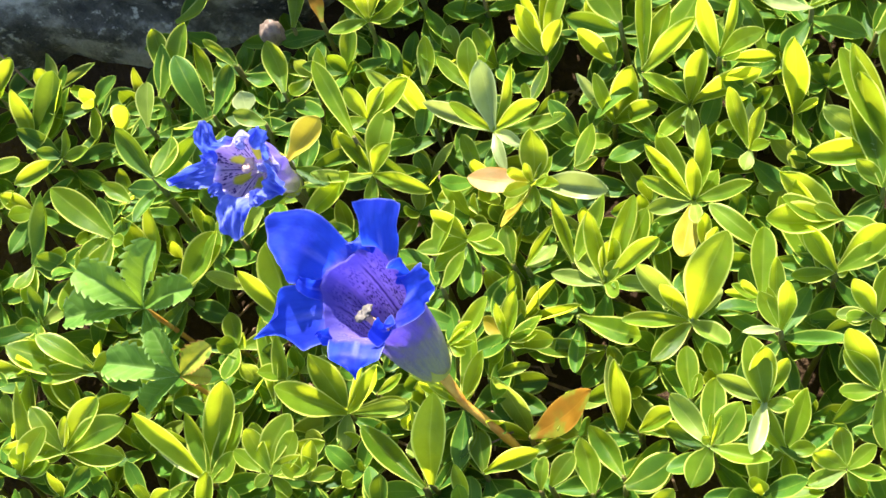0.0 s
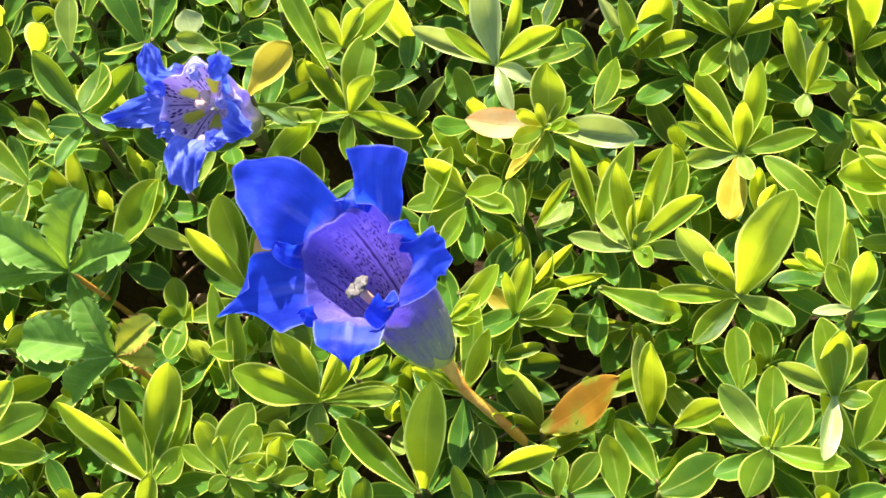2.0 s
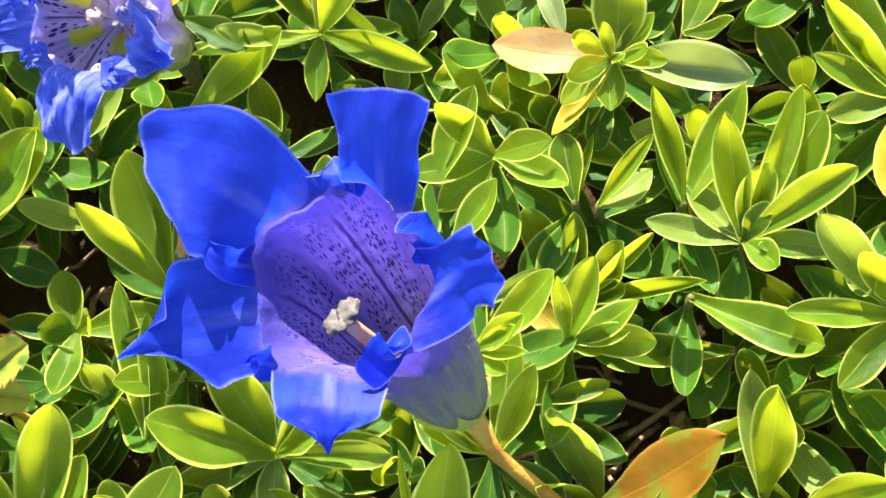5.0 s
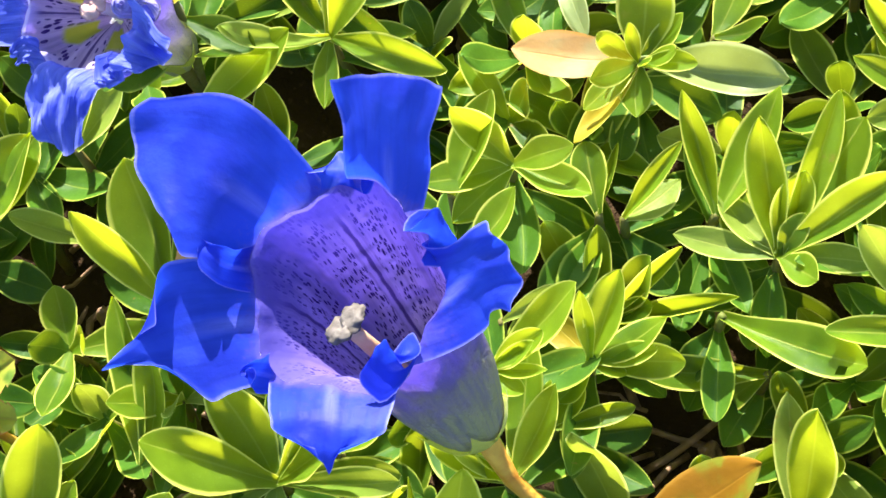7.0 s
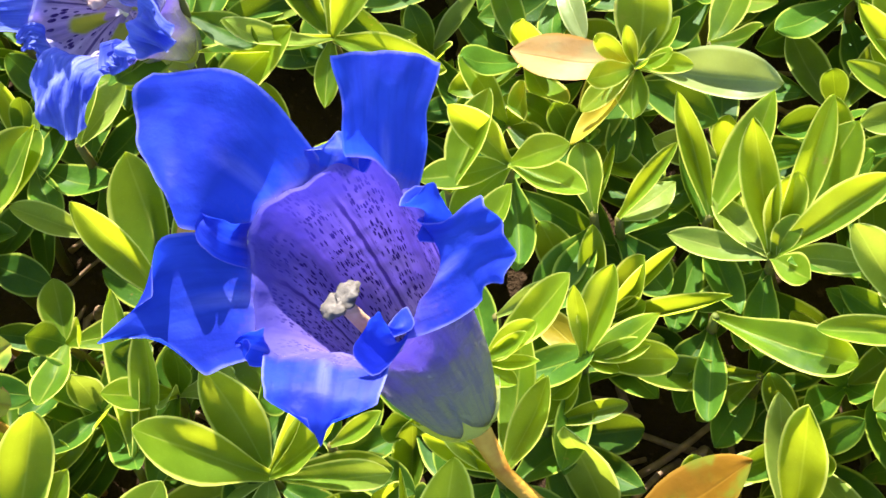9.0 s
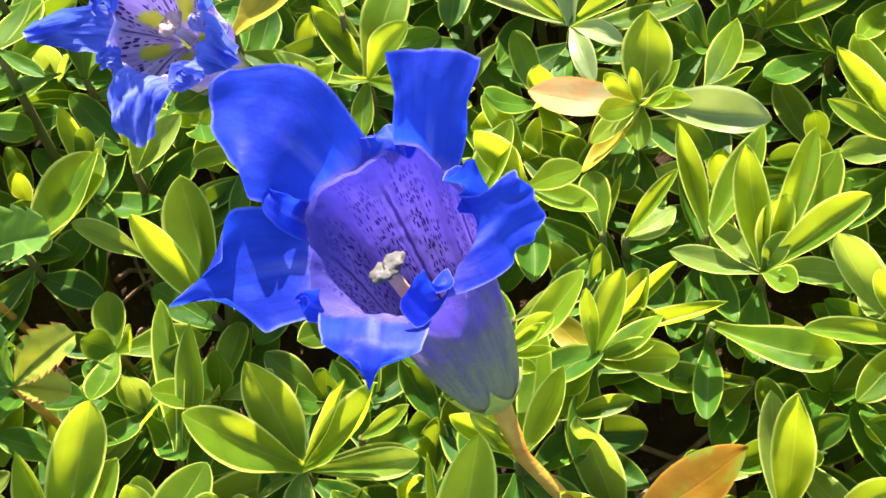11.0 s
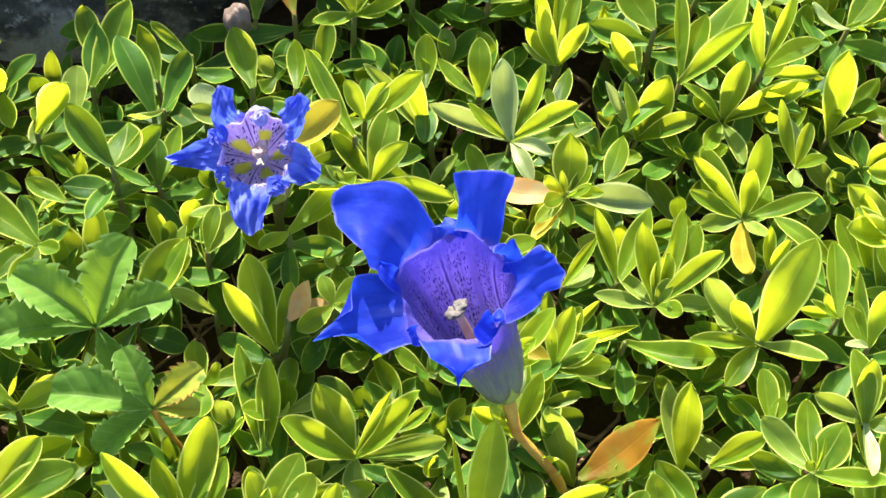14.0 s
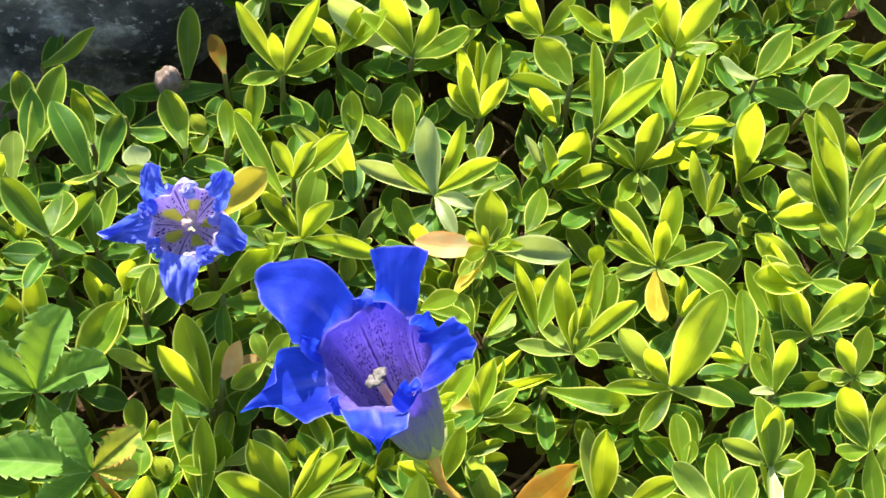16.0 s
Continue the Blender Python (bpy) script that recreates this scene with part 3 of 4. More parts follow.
shoot(-0.0382, 0.0478, 0.0444, [(122, 16, 22.0, 7.0, 'g'), (71, 26, 24.4, 9.5, 'g'), (18, 57, 19.4, 6.7, 'g'), (8, -11, 16.9, 6.1, 'g'), (-145, 53, 31.1, 4.5, 'p'), (-158, 26, 27.5, 5.6, 'g'), (-28, 17, 27.8, 6.1, 'g'), (-95, -11, 14.2, 5.1, 'g'), (131, 26, 20.6, 5.8, 'g')])
shoot(0.1439, 0.0529, 0.0561, [(102, 26, 24.5, 8.9, 'g')])
shoot(0.1093, 0.0547, 0.0510, [(90, 67, 31.2, 9.1, 'g'), (-33, 63, 16.9, 5.3, 'g'), (-84, 27, 19.9, 5.2, 'g'), (54, -31, 23.8, 6.6, 'g')])
shoot(-0.0431, 0.0580, 0.0547, [(117, 20, 31.5, 7.0, 'g')])
shoot(0.0065, 0.0593, 0.0480, [(98, 42, 26.1, 8.7, 'w'), (54, 53, 27.2, 6.5, 'g'), (-1, 45, 25.9, 6.7, 'g'), (1, 15, 27.1, 6.6, 'g'), (155, 36, 19.3, 5.1, 'g'), (-42, 22, 15.9, 4.3, 'w'), (-75, 5, 17.6, 5.1, 'w'), (156, 11, 28.3, 6.1, 'w')])
shoot(0.0484, 0.0606, 0.0444, [(52, 56, 23.8, 10.8, 'g'), (115, 52, 20.2, 4.9, 'g'), (137, 5, 15.6, 4.5, 'g'), (-10, 43, 22.0, 6.9, 'g'), (133, 43, 22.7, 4.4, 'w')])
shoot(0.0749, 0.0614, 0.0515, [(62, 55, 21.2, 7.9, 'g'), (3, 36, 29.8, 6.7, 'g'), (160, 40, 21.2, 6.1, 'g'), (169, 42, 16.0, 3.5, 'g'), (-88, 18, 22.2, 5.1, 'p'), (-124, 22, 21.0, 6.0, 'g')])
shoot(0.0197, 0.0650, 0.0549, [(65, 9, 17.2, 5.8, 'g'), (99, 26, 7.7, 3.5, 'g')])
shoot(-0.0171, 0.0675, 0.0385, [(131, 63, 27.6, 6.1, 'g'), (145, 38, 33.5, 6.2, 'p'), (106, 25, 15.3, 5.4, 'g')])
shoot(0.0856, 0.0692, 0.0683, [(117, 60, 23.2, 7.0, 'g'), (58, 56, 25.4, 4.6, 'g'), (1, 41, 19.5, 6.5, 'g')])
shoot(0.0604, 0.0699, 0.0616, [(46, 26, 39.6, 11.5, 'g'), (14, 50, 29.8, 9.2, 'g'), (62, 27, 24.0, 8.5, 'g'), (86, 26, 31.4, 5.7, 'g')])
shoot(0.0872, 0.0708, 0.0628, [(-11, 16, 17.8, 3.9, 'g'), (17, 54, 10.4, 6.2, 'g')])
shoot(-0.1282, 0.0762, 0.0434, [(87, 25, 17.2, 8.4, 'p')])
shoot(-0.0017, 0.0764, 0.0487, [(88, 41, 19.1, 7.5, 'g'), (133, 12, 18.4, 5.7, 'g'), (73, 26, 11.9, 5.3, 'g')])
shoot(-0.1013, 0.0776, 0.0450, [(64, 26, 20.2, 7.7, 'd'), (-125, 44, 21.3, 4.4, 'p')])
shoot(-0.0887, 0.0777, 0.0453, [(101, 25, 8.4, 9.5, 'w')])
shoot(0.1374, 0.0780, 0.0591, [(27, 25, 17.5, 11.5, 'g')])
shoot(0.0498, 0.0782, 0.0545, [(151, 52, 19.9, 6.5, 'g'), (94, 27, 14.0, 4.8, 'g')])
shoot(-0.0190, 0.0799, 0.0497, [(86, 25, 17.8, 7.6, 'g')])
shoot(-0.0597, 0.0826, 0.0476, [(90, 19, 16.6, 6.7, 'g')])
shoot(0.1166, 0.0830, 0.0707, [(46, 26, 20.0, 8.9, 'g'), (16, 26, 35.7, 6.9, 'g'), (-174, 39, 22.1, 6.6, 'w')])
shoot(-0.0733, 0.0839, 0.0470, [(108, 26, 20.4, 9.5, 'g')])
shoot(0.0534, 0.0858, 0.0691, [(126, 22, 19.0, 11.3, 'g')])
shoot(0.0253, 0.0873, 0.0501, [(127, 55, 22.5, 7.2, 'g'), (24, 64, 19.1, 5.6, 'g'), (146, 39, 16.9, 4.7, 'g'), (159, 26, 14.2, 4.8, 'p'), (110, 42, 24.8, 4.2, 'g'), (84, 26, 26.3, 4.3, 'g'), (69, 27, 27.1, 5.5, 'g')])
shoot(-0.1218, 0.0952, 0.0459, [(103, 27, 20.1, 7.8, 'g')])
shoot(-0.0935, 0.0971, 0.0476, [(141, 26, 15.7, 4.2, 'g')])
shoot(-0.0589, 0.1104, 0.0513, [(106, 26, 13.8, 5.9, 'b')])
shoot(-0.0715, 0.1121, 0.0470, [(84, 26, 25.1, 7.9, 'g')])
shoot(-0.1188, 0.1186, 0.0490, [(23, 26, 22.6, 8.9, 'g')])
shoot(-0.1045, 0.0769, 0.0445, [(115, 26, 27.0, 10.0, 'd')])
shoot(-0.0924, 0.0969, 0.0478, [(146, 27, 16.4, 4.0, 'g')])
shoot(-0.1401, 0.0725, 0.0420, [(6, 62, 25.7, 8.7, 'g')])
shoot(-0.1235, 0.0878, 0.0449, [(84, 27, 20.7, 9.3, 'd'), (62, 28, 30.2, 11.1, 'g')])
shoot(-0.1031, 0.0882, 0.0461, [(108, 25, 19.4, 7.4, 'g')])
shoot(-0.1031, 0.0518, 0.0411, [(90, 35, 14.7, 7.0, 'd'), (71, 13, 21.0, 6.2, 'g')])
shoot(-0.0802, 0.0721, 0.0451, [(159, 9, 13.7, 6.3, 'p')])
shoot(-0.1241, 0.0163, 0.0349, [(113, 27, 25.8, 11.1, 'g'), (78, 42, 30.3, 9.2, 'g')])
shoot(-0.1011, 0.0282, 0.0378, [(109, 37, 16.0, 6.0, 'g'), (77, 46, 11.2, 5.1, 'd'), (43, 42, 12.0, 5.9, 'p')])
shoot(-0.0890, 0.0288, 0.0386, [(44, 26, 16.3, 7.7, 'p'), (75, 26, 14.5, 5.1, 'g')])
shoot(0.1109, 0.0023, 0.0474, [(102, 44, 28.4, 8.9, 'g')])
shoot(-0.0660, 0.0020, 0.0425, [(52, 42, 13.5, 8.0, 'o')], 0)
shoot(-0.0761, -0.0564, 0.0321, [(99, 26, 17.2, 6.8, 'g'), (56, 26, 22.9, 9.6, 'g'), (12, 27, 17.7, 6.9, 'g'), (66, 37, 13.3, 6.0, 'g'), (1, 18, 22.1, 7.8, 'g'), (145, 21, 12.4, 5.8, 'g'), (19, 13, 25.3, 8.5, 'g')])
shoot(-0.0593, -0.0602, 0.0347, [(156, 34, 10.2, 5.3, 'g'), (70, 43, 15.2, 6.4, 'g'), (8, 21, 11.5, 5.6, 'g')])
shoot(-0.0032, 0.0191, 0.0459, [(149, 43, 17.0, 6.7, 'g'), (-1, 36, 13.6, 6.0, 'g'), (-163, 15, 18.0, 7.0, 'g'), (-32, 19, 17.4, 6.8, 'g'), (-135, 1, 15.9, 6.5, 'g')])
shoot(-0.0526, 0.0085, 0.0384, [(111, 24, 9.6, 5.2, 'g'), (-31, 19, 10.8, 4.9, 'g'), (-144, 1, 13.7, 6.7, 'g'), (33, 38, 11.9, 5.7, 'g'), (170, -21, 9.7, 5.2, 'o')])
shoot(0.1368, 0.0318, 0.0624, [(117, 33, 39.6, 8.4, 'g'), (111, 37, 37.4, 8.4, 'g'), (148, 22, 25.7, 7.7, 'p'), (51, 24, 28.2, 9.1, 'g'), (31, 23, 22.0, 8.6, 'g'), (149, 21, 15.4, 6.4, 'g'), (-180, 6, 26.1, 8.6, 'g'), (11, 9, 10.6, 5.4, 'w'), (-64, -24, 10.1, 5.3, 'g'), (-143, -24, 12.2, 5.8, 'g')])
shoot(0.0923, 0.0987, 0.0687, [(120, 52, 24.7, 9.2, 'g'), (30, 55, 23.7, 8.9, 'g'), (-20, 22, 14.6, 6.3, 'g'), (153, 35, 16.2, 6.6, 'g'), (-44, 46, 8.7, 5.0, 'g')])
shoot(0.0731, 0.1042, 0.0662, [(17, 41, 21.7, 9.3, 'g'), (142, 36, 8.4, 5.0, 'g'), (90, 54, 20.1, 8.1, 'g'), (160, 33, 22.4, 7.9, 'g'), (54, 11, 15.6, 6.5, 'w'), (158, 20, 12.7, 5.9, 'g')])
shoot(-0.0392, 0.0670, 0.0512, [(20, 38, 24.2, 8.2, 'g'), (130, 49, 14.3, 6.2, 'g'), (-168, 3, 9.6, 5.2, 'g'), (46, 41, 13.4, 6.0, 'g')])
shoot(0.0043, 0.1082, 0.0585, [(118, 41, 23.9, 9.0, 'g'), (44, 52, 18.9, 7.1, 'g'), (149, 19, 33.8, 10.2, 'w'), (-9, 43, 23.9, 9.0, 'g'), (157, 36, 23.8, 8.2, 'g'), (18, 8, 25.9, 8.6, 'g')])
shoot(0.0491, 0.1112, 0.0637, [(159, 20, 14.8, 6.3, 'g'), (138, 50, 17.5, 6.9, 'g'), (24, 52, 18.8, 7.1, 'g'), (5, 24, 17.2, 6.8, 'g'), (172, 4, 7.8, 4.8, 'g'), (-56, 15, 10.9, 5.5, 'w')])
shoot(-0.0397, 0.1067, 0.0546, [(138, 50, 29.4, 7.4, 'g'), (110, 52, 14.5, 5.0, 'g'), (-156, 15, 15.7, 6.5, 'g'), (44, 51, 29.1, 9.2, 'g'), (-8, 41, 23.0, 6.4, 'g'), (-14, 21, 10.9, 5.5, 'g')])
shoot(-0.0200, 0.1142, 0.0558, [(155, 48, 16.7, 6.7, 'g'), (41, 52, 17.8, 5.5, 'g'), (9, 48, 23.4, 8.1, 'g'), (-164, 16, 13.4, 6.0, 'g')])
shoot(-0.1509, -0.0465, 0.0318, [(128, 23, 20.3, 7.4, 'g'), (41, 33, 26.8, 9.6, 'g'), (67, 46, 15.3, 6.4, 'g'), (18, 24, 19.8, 7.3, 'g'), (16, 20, 29.4, 10.2, 'g'), (179, 15, 22.4, 7.9, 'g'), (-163, 1, 8.7, 5.0, 'g'), (-9, 8, 24.9, 8.4, 'g'), (-29, -18, 11.3, 5.6, 'g')])
shoot(-0.1684, -0.0536, 0.0298, [(83, 32, 33.9, 10.2, 'g'), (43, 34, 23.6, 8.1, 'g'), (65, 47, 13.0, 6.5, 'g'), (9, 18, 14.4, 6.2, 'g')])
shoot(-0.1427, -0.0172, 0.0343, [(165, 10, 34.8, 11.5, 'g'), (-175, 1, 21.7, 7.7, 'g'), (12, 29, 16.2, 6.6, 'g'), (150, 19, 24.9, 8.4, 'g'), (13, 21, 26.8, 8.8, 'g')])
shoot(-0.1470, -0.0331, 0.0279, [(137, 21, 21.5, 7.7, 'g'), (14, 18, 21.6, 7.7, 'g'), (121, 24, 22.0, 7.8, 'g')])
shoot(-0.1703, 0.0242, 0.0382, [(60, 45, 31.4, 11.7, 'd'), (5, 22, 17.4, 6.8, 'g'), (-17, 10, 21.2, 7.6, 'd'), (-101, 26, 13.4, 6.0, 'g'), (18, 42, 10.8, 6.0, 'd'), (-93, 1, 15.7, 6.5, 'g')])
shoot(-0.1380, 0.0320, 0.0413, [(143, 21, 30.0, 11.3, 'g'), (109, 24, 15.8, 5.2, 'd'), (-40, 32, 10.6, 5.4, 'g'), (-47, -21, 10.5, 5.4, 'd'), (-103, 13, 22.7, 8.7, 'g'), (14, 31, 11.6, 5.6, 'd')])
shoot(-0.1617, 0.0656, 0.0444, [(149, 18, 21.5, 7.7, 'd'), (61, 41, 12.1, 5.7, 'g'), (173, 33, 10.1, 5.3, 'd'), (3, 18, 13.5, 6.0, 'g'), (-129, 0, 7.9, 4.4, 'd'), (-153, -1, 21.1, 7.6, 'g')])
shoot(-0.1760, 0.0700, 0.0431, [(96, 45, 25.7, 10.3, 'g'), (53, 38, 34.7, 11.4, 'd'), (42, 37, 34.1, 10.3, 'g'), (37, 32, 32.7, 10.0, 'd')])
shoot(-0.0644, 0.0301, 0.0456, [(33, 24, 26.9, 8.8, 'g'), (-142, 15, 11.8, 5.7, 'g')])
shoot(0.1199, 0.0118, 0.0586, [(174, 36, 22.8, 8.7, 'g'), (-171, 26, 26.9, 10.6, 'g'), (169, 32, 10.4, 5.4, 'g'), (160, 21, 18.9, 7.1, 'p'), (-33, 19, 13.4, 6.0, 'g'), (145, 24, 24.5, 8.3, 'g')])
shoot(0.1168, -0.0045, 0.0542, [(127, 37, 18.4, 7.0, 'g'), (26, 45, 23.3, 8.9, 'g'), (-18, 22, 3.9, 4.0, 'g'), (15, 25, 18.6, 7.1, 'g'), (-176, 4, 14.1, 6.2, 'g')])
shoot(0.1272, -0.0198, 0.0528, [(127, 46, 15.4, 6.4, 'g'), (72, 40, 16.6, 6.7, 'g'), (-173, 18, 9.7, 5.2, 'g'), (-16, 21, 9.3, 5.2, 'g'), (176, 4, 11.9, 5.7, 'p'), (-80, -25, 8.3, 5.0, 'g')])
shoot(0.1267, -0.0425, 0.0496, [(119, 36, 22.2, 8.6, 'g'), (58, 39, 20.2, 7.4, 'g'), (-174, 18, 13.4, 6.0, 'g'), (-89, -28, 18.9, 7.1, 'g'), (133, 24, 16.6, 6.7, 'g')])
shoot(0.1147, -0.0657, 0.0457, [(96, 26, 12.8, 6.5, 'g'), (31, 38, 12.3, 5.8, 'g'), (-20, 21, 12.5, 5.8, 'g'), (161, 32, 12.7, 5.9, 'g'), (-159, 2, 13.0, 5.9, 'g'), (-59, -23, 9.6, 5.2, 'g')])
shoot(0.0970, -0.0592, 0.0435, [(125, 42, 21.2, 7.6, 'g'), (65, 38, 22.3, 7.8, 'g'), (0, 23, 9.8, 5.3, 'g'), (-154, 15, 10.6, 5.4, 'g'), (-84, -27, 10.3, 5.4, 'g')])
shoot(0.1335, 0.0206, 0.0606, [(100, 32, 44.4, 10.5, 'g'), (53, 41, 17.0, 6.7, 'g'), (135, 22, 12.3, 5.8, 'g'), (-21, 21, 6.7, 4.6, 'g')])
shoot(-0.0724, -0.0580, 0.0342, [(116, 38, 18.3, 7.0, 'g'), (47, 33, 18.8, 7.8, 'g'), (6, 19, 16.0, 6.5, 'g'), (-138, 15, 7.0, 4.7, 'g'), (-48, -21, 9.9, 5.3, 'g')])
shoot(-0.0630, 0.0451, 0.0657, [(32, 36, 20.7, 9.8, 'y'), (47, 11, 5.5, 4.4, 'g')])
shoot(0.0096, -0.0177, 0.0427, [(100, 47, 14.5, 3.7, 'g'), (67, 45, 19.0, 7.2, 'g'), (24, 24, 15.8, 6.5, 'g'), (-4, 8, 16.5, 6.6, 'g'), (-24, 6, 6.8, 3.3, 'g'), (-136, -27, 9.9, 5.3, 'g'), (4, 22, 12.4, 4.6, 'g'), (130, -14, 13.6, 6.0, 'y')])
shoot(-0.0075, -0.0213, 0.0522, [(27, 36, 12.5, 4.7, 'g'), (36, 35, 22.3, 7.1, 'g'), (-42, 19, 7.8, 3.9, 'g'), (-11, 32, 11.6, 2.8, 'g'), (18, 46, 11.4, 3.4, 'g')])
shoot(-0.1294, 0.0429, 0.0473, [(4, 13, 26.7, 6.6, 'd'), (147, 6, 14.5, 6.2, 'g')])

# ---- shoots between those, lower and partly hidden ----
GAPS = ((0.029, -0.031, 0.014), (0.038, -0.036, 0.011), (-0.092, 0.007, 0.015), (-0.100, 0.011, 0.011), (-0.084, 0.000, 0.011), (0.062, -0.030, 0.010), (0.014, -0.032, 0.009), (0.054, 0.048, 0.010), (-0.010, 0.052, 0.009),
        (0.140, 0.078, 0.020), (0.129, 0.079, 0.013), (-0.087, 0.015, 0.010), (0.006, 0.040, 0.007), (0.029, 0.082, 0.008), (0.042, 0.075, 0.009), (-0.030, 0.026, 0.011), (0.155, 0.090, 0.015))


def bare(x, y):
    """Where the cushion has gaps and shows the earth, and where the stones lie."""
    if y > 0.098 and x < -0.045:
        return True
    return any((x - a) ** 2 + (y - b) ** 2 < r * r for a, b, r in GAPS)


def wild_shoot(x, y, z, size):
    n, turn, leaves = rnd.randint(3, 4), rnd.uniform(0, 360), []
    for k in range(n):
        for side in (0, 180):
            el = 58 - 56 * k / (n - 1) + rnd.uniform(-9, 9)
            # Low shoots mostly get the darker green that stands for shade.
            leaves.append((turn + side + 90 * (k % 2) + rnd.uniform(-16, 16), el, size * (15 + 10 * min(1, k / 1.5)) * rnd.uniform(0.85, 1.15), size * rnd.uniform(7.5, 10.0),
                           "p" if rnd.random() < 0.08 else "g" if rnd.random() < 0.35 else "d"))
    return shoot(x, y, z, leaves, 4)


def fill():
    for i in range(6000):
        x, y = rnd.uniform(-0.21, 0.20), rnd.uniform(-0.10, 0.175)
        if bare(x, y) or len(SHOOTS) > 380:
            continue
        inner = -0.15 < x < 0.16 and -0.06 < y < 0.13
        gap = 0.0132 if inner else 0.0155
        if all((x - a) ** 2 + (y - b) ** 2 > gap * gap for a, b in SHOOTS):
            drop = rnd.uniform(0.016, 0.024) if inner else rnd.uniform(0.0, 0.008)
            wild_shoot(x, y, slope(x, y) - drop, 0.72)


fill()


def cushion():
    """The rest of the cushion, round about: leaves in one mesh."""
    verts, faces, uvs = [], [], []
    shape = ((0, 0), (-0.32, 0.35), (0.32, 0.35), (-0.42, 0.65), (0.42, 0.65), (0, 1))
    quads = ((0, 2, 1), (1, 2, 4, 3), (3, 4, 5))
    spots = []
    for i in range(4200):
        x, y = rnd.uniform(-0.6, 0.6), rnd.uniform(-0.6, 0.6)
        far = math.hypot(x, y) - 0.50 - 0.09 * noise.noise((x * 4, y * 4, 2))
        if far > 0 or (-0.20 < x < 0.19 and -0.09 < y < 0.165) or (0.098 < y < 0.36 and -0.40 < x < 0.08):
            continue
        if all((x - a) ** 2 + (y - b) ** 2 > 0.0004 for a, b in spots[-260:]):
            spots.append((x, y))
    for x, y in spots:
        turn = rnd.uniform(0, 6.28)
        for k in range(9):
            a, e, n = turn + k * 2.4, radians(75 - 8 * k), rnd.uniform(0.018, 0.028)
            d = Vector((math.cos(a) * math.cos(e), math.sin(a) * math.cos(e), math.sin(e)))
            side = d.cross(Vector((0, 0, 1))).normalized()
            up = side.cross(d)
            at, first = Vector((x, y, slope(x, y) - 0.006)), len(verts)
            for u, v in shape:
                verts.append(at + side * (u * n * 0.45) + d * (v * n) + up * (0.1 * n * math.sin(3 * v) + 0.15 * n * abs(u)))
            faces += [tuple(first + q for q in f) for f in quads]
            uvs += [(shape[q][0] + 0.5, shape[q][1]) for f in quads for q in f]
    me = bpy.data.meshes.new("gentian_cushion")
    me.from_pydata(verts, [], faces)
    layer = me.uv_layers.new(name="UVMap")
    for loop, c in zip(layer.data, uvs):
        loop.uv = c
    me.materials.append(GREEN)
    me.shade_smooth()
    tagged(new("gentian_cushion", me), "dense bright green cushion of gentian leaves spreading over the earth", "plants", kind="stuff")


cushion()


# ---- gentian blossoms ----
def ring_axes(path, i):
    d = (path[min(i + 1, len(path) - 1)] - path[max(i - 1, 0)]).normalized()
    a = (Vector((1, 0, 0)) - d * d.x).normalized()
    return d, a, d.cross(a)


